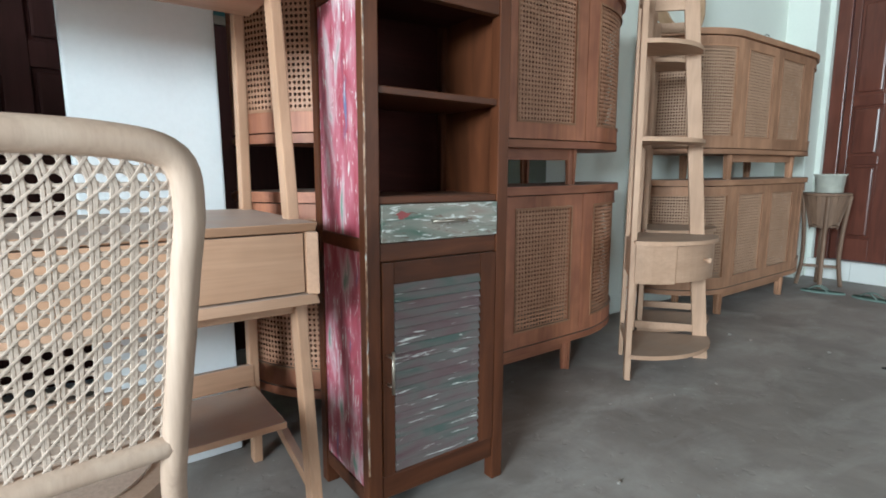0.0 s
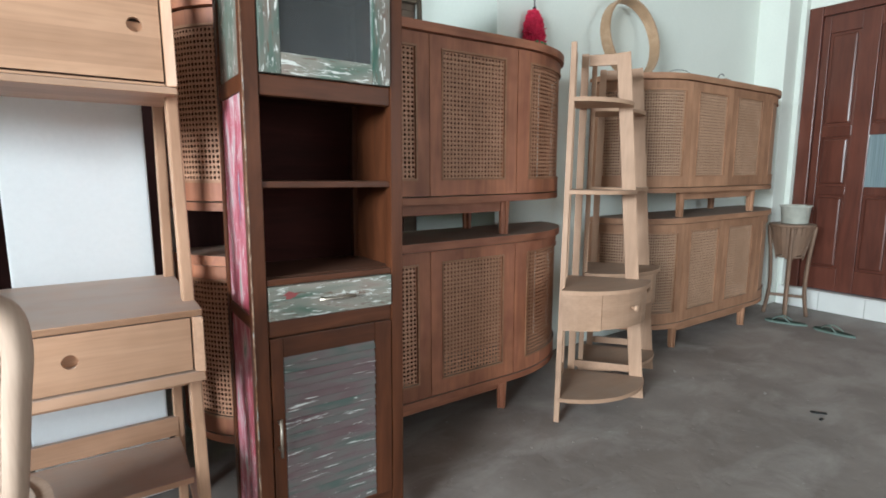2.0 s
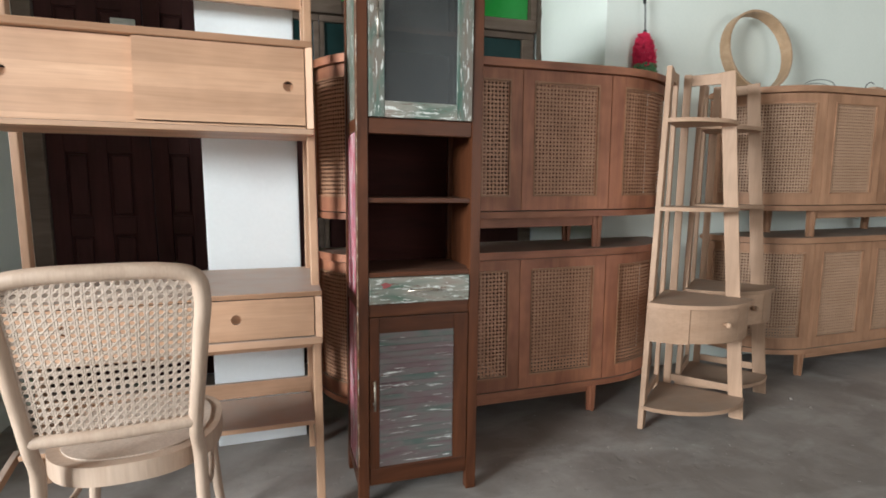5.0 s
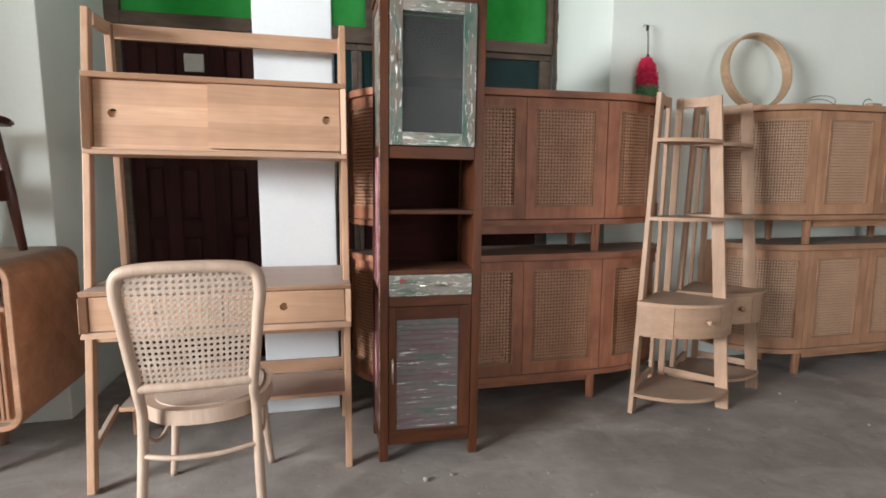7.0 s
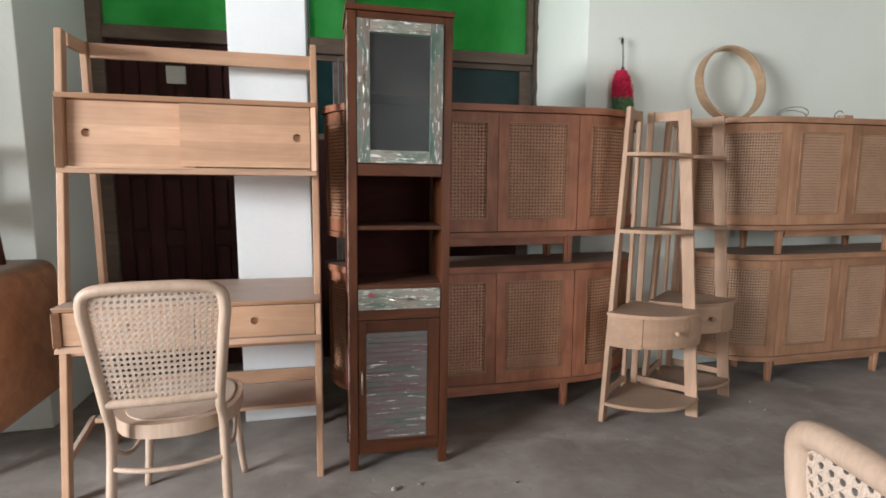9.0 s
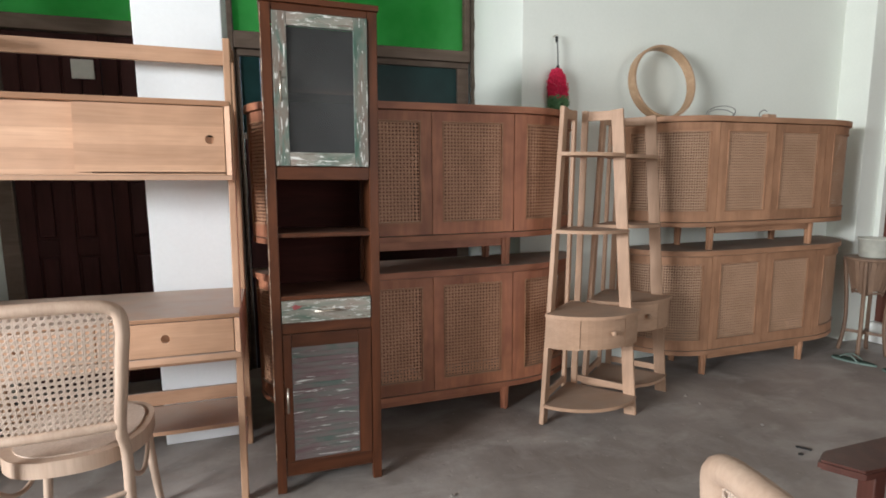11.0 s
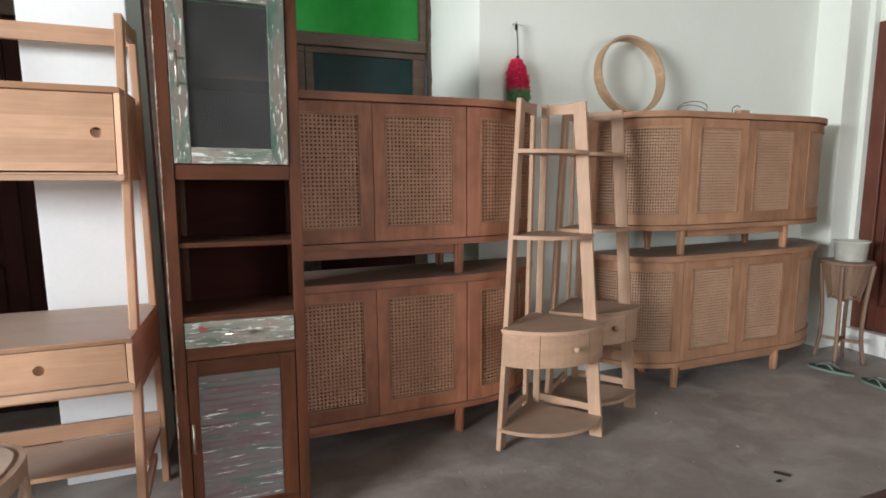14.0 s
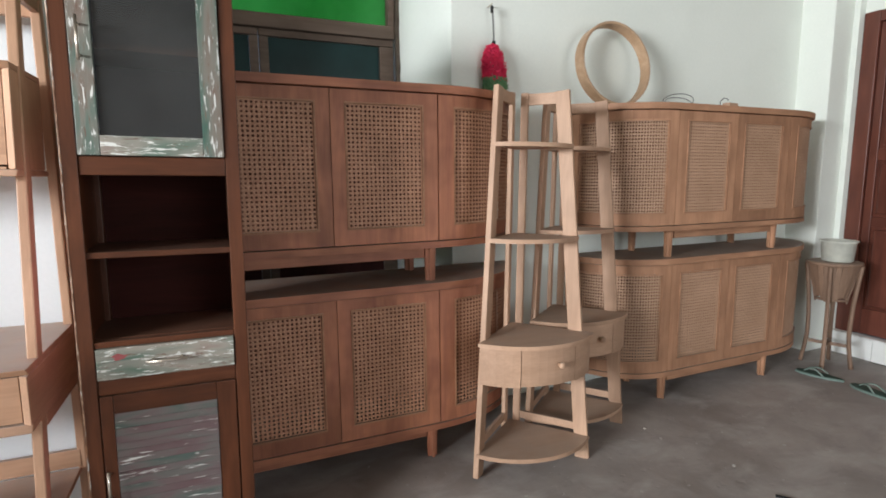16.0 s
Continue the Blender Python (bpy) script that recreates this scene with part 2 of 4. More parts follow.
def pane(name, colour, gloss_rough=0.05, clear=0.85):
    """A thin pane: tinted see-through with a Fresnel gloss."""
    m = bpy.data.materials.new(name)
    m.use_nodes = True
    n, l = m.node_tree.nodes, m.node_tree.links
    n.remove(n["Principled BSDF"])
    t, g, f, s = (n.new("ShaderNode" + k) for k in ("BsdfTransparent", "BsdfGlossy", "Fresnel", "MixShader"))
    t.inputs[0].default_value = (*colour, 1)
    g.inputs["Roughness"].default_value = gloss_rough
    f.inputs[0].default_value = 1.5
    l.new(f.outputs[0], s.inputs[0]), l.new(t.outputs[0], s.inputs[1]), l.new(g.outputs[0], s.inputs[2])
    film, s2 = n.new("ShaderNodeBsdfDiffuse"), n.new("ShaderNodeMixShader")
    film.inputs[0].default_value = (0.30, 0.30, 0.28, 1)
    dirt = noise_tex(n, l, coords(n, l, (1, 1, 1)), 5.0, 4)
    l.new(ramp(n, l, dirt, ((0.3, (0.02, 0.02, 0.02)), (0.7, (0.07, 0.07, 0.07)))), s2.inputs[0])
    l.new(s.outputs[0], s2.inputs[1]), l.new(film.outputs[0], s2.inputs[2])
    l.new(s2.outputs[0], n["Material Output"].inputs[0])
    return m


glass_smoked = pane("smoked_glass", (0.5, 0.52, 0.53), 0.4)
glass_teal, gn, gl, gb = material("dark_teal_glass", 0.35)
gl.new(ramp(gn, gl, noise_tex(gn, gl, coords(gn, gl, (1, 1, 1)), 3.5, 3), ((0.35, (0.004, 0.022, 0.02)), (0.7, (0.012, 0.045, 0.045)))), gb.inputs["Base Color"])
gb.inputs["Specular IOR Level"].default_value = 0.2
glass_grey, gn, gl, gb = material("ribbed_grey_glass", 0.25)
gl.new(ramp(gn, gl, noise_tex(gn, gl, coords(gn, gl, (1, 60, 1)), 2.0, 2), ((0.35, (0.16, 0.22, 0.24)), (0.7, (0.3, 0.38, 0.40)))), gb.inputs["Base Color"])


def green_pane():
    """Green film on glass: daylight shines through from behind."""
    m, n, l, b = material("green_film_glass", 0.25)
    f = noise_tex(n, l, coords(n, l, (1, 1, 1)), 2.2, 4)
    col = ramp(n, l, f, ((0.3, (0.11, 0.62, 0.16)), (0.7, (0.27, 0.88, 0.33))))
    l.new(col, b.inputs["Base Color"])
    t, s = n.new("ShaderNodeBsdfTranslucent"), n.new("ShaderNodeMixShader")
    l.new(col, t.inputs[0])
    s.inputs[0].default_value = 0.82
    l.new(b.outputs[0], s.inputs[1]), l.new(t.outputs[0], s.inputs[2])
    l.new(s.outputs[0], n["Material Output"].inputs[0])
    return m


green_glass = green_pane()
paint_green_z = worn_paint("scraped_green_paint_z", ((0.3, (0.03, 0.085, 0.058)), (0.44, (0.10, 0.135, 0.108)), (0.58, (0.17, 0.155, 0.128)), (0.75, (0.16, 0.115, 0.09))), "z", flake=0.55, chalk=0.60)
paint_green_x = worn_paint("scraped_green_paint_x", ((0.3, (0.06, 0.12, 0.085)), (0.41, (0.19, 0.20, 0.165)), (0.56, (0.27, 0.245, 0.205)), (0.75, (0.24, 0.175, 0.145))), "x", flake=0.55, chalk=0.58)
paint_red_z = worn_paint("scraped_red_blue_paint", ((0.28, (0.12, 0.16, 0.28)), (0.38, (0.32, 0.05, 0.075)), (0.52, (0.43, 0.13, 0.17)), (0.63, (0.52, 0.36, 0.38)), (0.72, (0.16, 0.26, 0.20))), "z", flake=0.59, chalk=0.6)
paint_slat = worn_paint("scraped_mauve_paint", ((0.3, (0.06, 0.085, 0.07)), (0.44, (0.115, 0.10, 0.092)), (0.56, (0.12, 0.082, 0.08)), (0.75, (0.10, 0.045, 0.05))), "x", flake=0.62, chalk=0.63, run=8.0)
paint_edge = worn_paint("scraped_edge_paint", ((0.3, (0.4, 0.2, 0.1)), (0.6, (0.5, 0.35, 0.25)), (0.75, (0.6, 0.5, 0.4))), "z", under=(0.13, 0.05, 0.02), flake=0.40)


# ---- mesh helpers ----
def part(name, bm, mat_, parent=None, label="", smooth=False):
    me = bpy.data.meshes.new(name)
    if smooth:
        for f in bm.faces:
            f.smooth = True
    bm.to_mesh(me)
    bm.free()
    return part_mesh(name, me, mat_, parent, label)


def part_mesh(name, me, mat_, parent=None, label=""):
    if not me.materials:
        me.materials.append(mat_)
    ob = new(name, me)
    ob.parent = parent
    return tagged(ob, label)


def add_box(bm, x0, x1, y0, y1, z0, z1, bev=0.0, turn=None):
    r = bmesh.ops.create_cube(bm, size=1.0)
    m = Matrix.Translation(((x0 + x1) / 2, (y0 + y1) / 2, (z0 + z1) / 2)) @ Matrix.Diagonal((x1 - x0, y1 - y0, z1 - z0, 1))
    bmesh.ops.transform(bm, matrix=(turn @ m) if turn else m, verts=r["verts"])
    if bev:
        e = list({e for v in r["verts"] for e in v.link_edges})
        bmesh.ops.bevel(bm, geom=e, offset=bev, segments=2, affect="EDGES", profile=0.6)
    return bm


def box(name, parent, mat_, x0, x1, y0, y1, z0, z1, bev=0.003, label="", turn=None):
    return part(name, add_box(bmesh.new(), x0, x1, y0, y1, z0, z1, bev, turn), mat_, parent, label)


def bar(name, parent, mat_, p, q, w, d, bev=0.003, label="", side=(1, 0, 0)):
    """A straight bar from p to q; w across `side`, d across the third way."""
    p, q, s = Vector(p), Vector(q), Vector(side)
    a = (q - p).normalized()
    t = a.cross(s).normalized()
    s = t.cross(a)
    m = Matrix((s, t, a)).transposed().to_4x4()
    m.translation = (p + q) / 2
    h = (q - p).length / 2
    return part(name, add_box(bmesh.new(), -w / 2, w / 2, -d / 2, d / 2, -h, h, bev, m), mat_, parent, label)


def add_tube(bm, pts, radii, seg=10, closed=False, flat=1.0):
    pts = [Vector(p) for p in pts]
    n = len(pts)
    if not hasattr(radii, "__len__"):
        radii = [radii] * n
    rings, ref = [], None
    for i, p in enumerate(pts):
        a = pts[(i + 1) % n] if closed or i < n - 1 else p
        b = pts[i - 1] if closed or i > 0 else p
        d = (a - b).normalized()
        if ref is None:
            ref = d.orthogonal().normalized()
        ref = (ref - d * ref.dot(d)).normalized()
        s = d.cross(ref)
        rings.append([bm.verts.new(p + (ref * math.cos(k * math.tau / seg) + s * math.sin(k * math.tau / seg) * flat) * radii[i]) for k in range(seg)])
    for i in range(n if closed else n - 1):
        r0, r1 = rings[i], rings[(i + 1) % n]
        for k in range(seg):
            bm.faces.new((r0[k], r0[(k + 1) % seg], r1[(k + 1) % seg], r1[k]))
    if not closed:
        bm.faces.new(rings[0][::-1]), bm.faces.new(rings[-1])
    bmesh.ops.recalc_face_normals(bm, faces=bm.faces)
    return bm


def tube(name, parent, mat_, pts, radii, seg=10, closed=False, label="", flat=1.0):
    return part(name, add_tube(bmesh.new(), pts, radii, seg, closed, flat), mat_, parent, label, True)


def spline(pts, n=8, closed=False):
    """Points along a smooth curve through the given ones."""
    p = [Vector(q) for q in pts]
    out, m = [], len(p)
    for i in range(m if closed else m - 1):
        a, b, c, d = (p[(i + k) % m] if closed else p[min(max(i + k, 0), m - 1)] for k in (-1, 0, 1, 2))
        for k in range(n):
            t = k / n
            out.append(0.5 * ((2 * b) + (c - a) * t + (2 * a - 5 * b + 4 * c - d) * t * t + (3 * b - a - 3 * c + d) * t ** 3))
    return out if closed else out + [p[-1]]


def slab(name, parent, mat_, outline, z0, z1, bev=0.003, label=""):
    """A board of a given outline (anticlockwise) between two heights."""
    bm = bmesh.new()
    lo, hi = ([bm.verts.new((x, y, z)) for x, y in outline] for z in (z0, z1))
    bm.faces.new(lo[::-1]), bm.faces.new(hi)
    k = len(lo)
    for i in range(k):
        bm.faces.new((lo[i], lo[(i + 1) % k], hi[(i + 1) % k], hi[i]))
    if bev:
        e = [e for e in bm.edges if abs(e.verts[0].co.z - e.verts[1].co.z) < 1e-6]
        bmesh.ops.bevel(bm, geom=e, offset=bev, segments=2, affect="EDGES")
    return part(name, bm, mat_, parent, label)


def shell(name, parent, mat_, f, u0, u1, v0, v1, thick, nu=8, label="", holes=()):
    """A curved board: f(u, v, depth) gives places; holes are (u0, u1, v0, v1) left open."""
    us = sorted({u0 + (u1 - u0) * i / nu for i in range(nu + 1)} | {h[k] for h in holes for k in (0, 1)})
    vs = sorted({v0, v1} | {h[k] for h in holes for k in (2, 3)})
    bm = bmesh.new()
    grid = [[[bm.verts.new(f(u, v, d)) for v in vs] for u in us] for d in (0, thick)]
    cut = lambda i, j: any(h[0] - 1e-6 <= us[i] and us[i + 1] <= h[1] + 1e-6 and h[2] - 1e-6 <= vs[j] and vs[j + 1] <= h[3] + 1e-6 for h in holes)
    a, b, nx, ny = grid[0], grid[1], len(us) - 1, len(vs) - 1
    for i in range(nx):
        for j in range(ny):
            if cut(i, j):
                continue
            bm.faces.new((a[i][j], a[i + 1][j], a[i + 1][j + 1], a[i][j + 1]))
            bm.faces.new((b[i][j], b[i][j + 1], b[i + 1][j + 1], b[i + 1][j]))
            for (p, q, o) in (((i, j), (i, j + 1), (i - 1, j)), ((i + 1, j), (i + 1, j + 1), (i + 1, j)), ((i, j), (i + 1, j), (i, j - 1)), ((i, j + 1), (i + 1, j + 1), (i, j + 1))):
                if not (0 <= o[0] < nx and 0 <= o[1] < ny) or cut(*o):
                    bm.faces.new((a[p[0]][p[1]], a[q[0]][q[1]], b[q[0]][q[1]], b[p[0]][p[1]]))
    bmesh.ops.recalc_face_normals(bm, faces=bm.faces)
    return part(name, bm, mat_, parent, label)


def cane_mesh(f, u0, u1, v0, v1, pitch, hole=0.33, thick=0.0, relief=0.0006):
    """Woven cane: a sheet with a round hole in every mesh of the weave."""
    nu, nv = max(2, round((u1 - u0) / pitch)), max(2, round((v1 - v0) / pitch))
    du, dv = (u1 - u0) / nu, (v1 - v0) / nv
    verts, faces = [], []
    layers = (0.0, thick) if thick else (0.0,)
    size = 0
    for d in layers:
        sign = 1 if d == 0 else -1
        grid = {}
        for i in range(2 * nu + 1):
            for j in range(2 * nv + 1):
                if i % 2 and j % 2:
                    continue
                grid[i, j] = len(verts)
                lift = relief * (1 if (i // 2 + j // 2) % 2 else -0.4) * sign
                verts.append(f(u0 + i * du / 2, v0 + j * dv / 2, d - lift))
        ring8 = ((0, 0), (1, 0), (2, 0), (2, 1), (2, 2), (1, 2), (0, 2), (0, 1))
        for i in range(nu):
            for j in range(nv):
                base = len(verts)
                wide = hole * (1.0 + 0.22 * noise.noise((i * 0.73, j * 0.61, pitch * 900.0)))
                for a, b in ring8:
                    x, y = a - 1, b - 1
                    s = wide if x * y == 0 else wide * 0.74
                    verts.append(f(u0 + (i + 0.5 + x * s) * du, v0 + (j + 0.5 + y * s) * dv, d + 0.0004 * sign))
                for k in range(8):
                    o0, o1 = (grid[2 * i + ring8[q][0], 2 * j + ring8[q][1]] for q in (k, (k + 1) % 8))
                    face = (o0, o1, base + (k + 1) % 8, base + k)
                    faces.append(face if sign > 0 else face[::-1])
        if d == 0:
            size = len(verts)
    if thick:
        first = (2 * nu + 1) * (2 * nv + 1) - nu * nv
        for c in range(nu * nv):
            base = first + 8 * c
            for k in range(8):
                k1 = (k + 1) % 8
                faces.append((base + k, base + k1, base + k1 + size, base + k + size))
    me = bpy.data.meshes.new("cane")
    me.from_pydata([tuple(v) for v in verts], [], faces)
    return me


def cane_weave(name, f, u0, u1, v0, v1, pitch, mat_, parent, label):
    """Six-way cane: paired strands up and across, single ones on both diagonals."""
    nu, nv = round((u1 - u0) / pitch), round((v1 - v0) / pitch)
    du, dv, w, t = (u1 - u0) / nu, (v1 - v0) / nv, 0.122, 0.0006
    rng = random.Random(8)
    verts, faces = [], []

    def strand(a, b, layer, weave, w=w):
        """A flat strand from a to b in cells, lifted and sunk as it crosses the others."""
        a, b = Vector(a), Vector(b)
        a, b = a + Vector((rng.uniform(-0.03, 0.03), rng.uniform(-0.03, 0.03))), b + Vector((rng.uniform(-0.03, 0.03), rng.uniform(-0.03, 0.03)))
        n = max(2, round((b - a).length * 2))
        side = Vector((a.y - b.y, b.x - a.x)).normalized() * w * rng.uniform(0.88, 1.12)
        first = len(verts)
        for k in range(n + 1):
            p = a + (b - a) * k / n
            up = layer + weave * (1 if k % 2 else -1)
            for q, d in ((p - side, t), (p - side * 0.7, -t), (p + side * 0.7, -t), (p + side, t)):
                verts.append(tuple(f(u0 + q.x * du, v0 + q.y * dv, up + d)))
        for k in range(n):
            for i in range(4):
                c, e = first + 4 * k + i, first + 4 * k + (i + 1) % 4
                faces.append((c, e, e + 4, c + 4))

    for i in range(nu + 1):
        for o in (-0.125, 0.125):
            strand((min(max(i + o, 0), nu), 0), (min(max(i + o, 0), nu), nv), -0.0008, 0.0004)
    for j in range(nv + 1):
        for o in (-0.125, 0.125):
            strand((0, min(max(j + o, 0), nv)), (nu, min(max(j + o, 0), nv)), 0.0, -0.0004)
    for k in range(nu + nv):
        c = k + 0.5
        strand((max(0.0, c - nv), min(c, nv)), (min(c, nu), max(0.0, c - nu)), 0.0006, 0.0002, 0.084)
        e = k + 0.5 - nv
        strand((max(0.0, e), max(0.0, -e)), (min(nu, nv + e), min(nv, nu - e)), -0.0016, 0.0003, 0.084)
    me = bpy.data.meshes.new(name)
    me.from_pydata(verts, [], faces)
    return tagged(part_mesh(name, me, mat_, parent), label, kind="stuff")


def thing(name, m, label, category, group=""):
    ob = new(name)
    ob.empty_display_size = 0.1
    ob.matrix_world = m
    return tagged(ob, label, category, group)


def structure(name, mat_, x0, x1, y0, y1, z0, z1, label="", bev=0.0):
    ob = box(name, None, mat_, x0, x1, y0, y1, z0, z1, bev)
    return tagged(ob, label, name.split("_")[0], "", "structure")


# ---- structure ----
WALL_Y, RECESS_Y, DOOR_X, TOP = 1.985, 2.68, 5.06, 3.1


def floor_sheet():
    bm = bmesh.new()
    x0, x1, y0, y1, nx, ny = -5.2, 5.3, -4.4, 3.0, 105, 74
    g = [[bm.verts.new((x0 + (x1 - x0) * i / nx, y0 + (y1 - y0) * j / ny, 0)) for j in range(ny + 1)] for i in range(nx + 1)]
    for row in g:
        for v in row:
            v.co.z = -0.003 + 0.003 * noise.noise(v.co * 1.7)
    for i in range(nx):
        for j in range(ny):
            bm.faces.new((g[i][j], g[i + 1][j], g[i + 1][j + 1], g[i][j + 1]))
    return tagged(part("floor", bm, concrete_floor, None, "dusty grey rough concrete floor with scuffs", True), "", "floor", "", "structure")


floor_sheet()
bm = bmesh.new()
add_box(bm, -60, 60, -60, 60, -0.3, -0.02)
tagged(part("ground", bm, plain("bare_yard", (0.2, 0.18, 0.14), 0.9, 0, 0.5, 3), None, "bare earth yard round the hall"), "", "ground", "", "structure")
structure("ceiling", ceiling_paint, -5.2, 5.3, -4.3, 2.95, TOP, TOP + 0.15, "unseen ceiling, darkened to cut bounced light")
east = structure("wall_back_east", wall_paint, 2.0, 5.3, WALL_Y, 2.9, 0, TOP, "pale green-white painted plaster wall", 0.006)
for v in east.data.vertices:
    if v.co.x < 2.1 and v.co.y < 2.2:
        v.co.x += 0.08
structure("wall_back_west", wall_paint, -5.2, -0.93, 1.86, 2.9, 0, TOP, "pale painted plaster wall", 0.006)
structure("pillar_corner", wall_paint, 4.80, DOOR_X + 0.2, 1.765, WALL_Y + 0.01, 0, TOP, "painted plaster corner pilaster beside the door", 0.008)
structure("pillar_middle", pillar_paint, 0.032, 0.403, 1.715, 2.08, 0, TOP, "square white painted pillar in front of the doors", 0.006)
structure("wall_east_south", dull_plaster, DOOR_X, 5.3, -4.3, 0.55, 0, TOP, "unseen grey side wall, darkened to cut bounced light")
structure("wall_east_lintel", wall_paint, DOOR_X, 5.3, 0.55, 1.727, 2.36, TOP, "plaster over the door")
structure("wall_east_jamb", wall_paint, 5.0, 5.3, 1.727, 1.764, 0, TOP, "plaster reveal beside the door")
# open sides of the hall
structure("wall_west_north", dull_plaster, -5.2, -5.0, -0.25, 1.9, 0, TOP, "unseen grey side wall, darkened to cut bounced light")
# Added out of view to block side daylight from the west corner.
structure("wall_west_return", dull_plaster, -2.45, -2.3, 0.45, 1.859, 0, TOP, "unseen grey wall added to shade the cabinet corner")
structure("wall_west_south", dull_plaster, -5.2, -5.0, -4.4, -3.95, 0, TOP, "unseen grey side wall, darkened to cut bounced light")
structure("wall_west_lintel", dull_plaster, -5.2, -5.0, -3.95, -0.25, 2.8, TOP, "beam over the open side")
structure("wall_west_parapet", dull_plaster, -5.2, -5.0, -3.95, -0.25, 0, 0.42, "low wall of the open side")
structure("wall_front_lintel", dull_plaster, -5.2, 5.3, -4.4, -4.2, 2.8, TOP, "beam over the open front")
structure("wall_front_east", dull_plaster, 4.65, 5.3, -4.4, -4.2, 0, 2.8, "unseen grey front wall, darkened to cut bounced light")
structure("wall_front_west", dull_plaster, -5.0, 1.85, -4.4, -4.2, 0, 2.8, "unseen grey front wall, darkened to cut bounced light")
structure("wall_front_parapet", dull_plaster, 1.85, 4.65, -4.4, -4.2, 0, 0.42, "low wall of the open front")


def panelled_leaf(parent, mat_, u0, u1, z0, z1, cols, rows, at, depth=0.04, glass=()):
    """Door leaf in its plane: frame with sunk raised panels. at(u, d, z) gives places."""
    def flat(name, a, b, c, d, d0, d1, m, bev=0.004):
        p, q = at(a, d0, c), at(b, d1, d)
        return box(name, parent, m, *(v for k in range(3) for v in sorted((p[k], q[k]))), bev)
    edges_u, edges_z = [u0], [z0]
    for a, b in cols:
        edges_u += [a, b]
    for a, b in rows:
        edges_z += [a, b]
    edges_u.append(u1), edges_z.append(z1)
    for k in range(0, len(edges_u), 2):
        flat("stile", edges_u[k], edges_u[k + 1], z0, z1, 0, depth, mat_)
    for k in range(0, len(edges_z), 2):
        for a, b in cols:
            flat("rail", a, b, edges_z[k], edges_z[k + 1], 0.003, depth - 0.002, mat_)
    for i, (a, b) in enumerate(cols):
        for j, (c, d) in enumerate(rows):
            if (i, j) in glass:
                flat("pane", a, b, c, d, 0.016, 0.022, glass_grey, 0)
            else:
                flat("panel", a, b, c, d, 0.014, 0.026, mat_)
                w = 0.11 * min(b - a, d - c)
                flat("panel", a + w, b - w, c + w, d - w, 0.001, 0.015, mat_, 0.012)


# east door: red-brown leaf over a white tiled step
door = tagged(thing("door_1", pose(0, 0, 0), "varnished red-brown panelled wooden door with glazed panes, closed", "door"), kind="structure")
along_x = lambda u, d, z: (DOOR_X + 0.005 + d, u, z)
panelled_leaf(door, door_red, 1.0, 1.625, 0.16, 2.28, ((1.075, 1.262), (1.375, 1.575)), ((0.34, 0.92), (0.985, 1.37), (1.45, 2.15)), along_x, 0.045, {(0, 1)})
panelled_leaf(door, door_red, 0.60, 0.995, 0.16, 2.28, ((0.69, 0.905),), ((0.34, 0.92), (0.985, 1.37), (1.45, 2.15)), along_x, 0.045)
box("door_frame", door, door_red, DOOR_X - 0.012, DOOR_X + 0.08, 1.63, 1.725, 0.0, 2.36, 0.006)
box("door_frame", door, door_red, DOOR_X - 0.012, DOOR_X + 0.08, 0.553, 0.595, 0.0, 2.36, 0.006)
box("door_frame", door, door_red, DOOR_X - 0.012, DOOR_X + 0.08, 0.597, 1.628, 2.285, 2.355, 0.006)
step = tagged(thing("step", pose(0, 0, 0), "low step faced with white glazed tiles under the door", "step"), kind="structure")
box("riser_core", step, plain("mortar", (0.4, 0.39, 0.36), 0.9), 4.995, 5.055, -0.4, 1.75, 0.0, 0.147, 0)
for k in range(7):
    box("tile", step, tile_white, 4.985, 4.993, 1.748 - 0.302 * (k + 1) + 0.003, 1.748 - 0.302 * k, 0.002, 0.148, 0.001)
box("tread", step, tile_white, 4.985, 5.056, -0.4, 1.75, 0.149, 0.157, 0.002)

# recess: dark double door, teal windows, green transoms
recess = tagged(thing("door_2", pose(0, 0, 0), "dark brown panelled double door, closed, behind the desk", "door"), kind="structure")
along_y = lambda u, d, z: (u, RECESS_Y + d, z)
panelled_leaf(recess, door_dark, -0.84, -0.35, 0.002, 2.15, ((-0.76, -0.65), (-0.56, -0.44)), ((0.2, 0.85), (0.95, 1.3), (1.4, 2.05)), along_y)
panelled_leaf(recess, door_dark, -0.345, 0.16, 0.002, 2.15, ((-0.26, -0.15), (-0.06, 0.07)), ((0.2, 0.85), (0.95, 1.3), (1.4, 2.05)), along_y)
box("jamb", recess, frame_old, -0.93, -0.845, RECESS_Y - 0.02, RECESS_Y + 0.08, 0, TOP, 0.006)
box("jamb", recess, frame_old, 0.165, 0.26, RECESS_Y - 0.02, RECESS_Y + 0.08, 0, TOP, 0.006)
box("jamb", recess, frame_old, 0.33, 0.40, RECESS_Y - 0.02, RECESS_Y + 0.08, 0, TOP, 0.006)
structure("wall_recess", door_dark, 0.262, 0.328, RECESS_Y, RECESS_Y + 0.08, 0, TOP, "dark boarded strip between door and window")

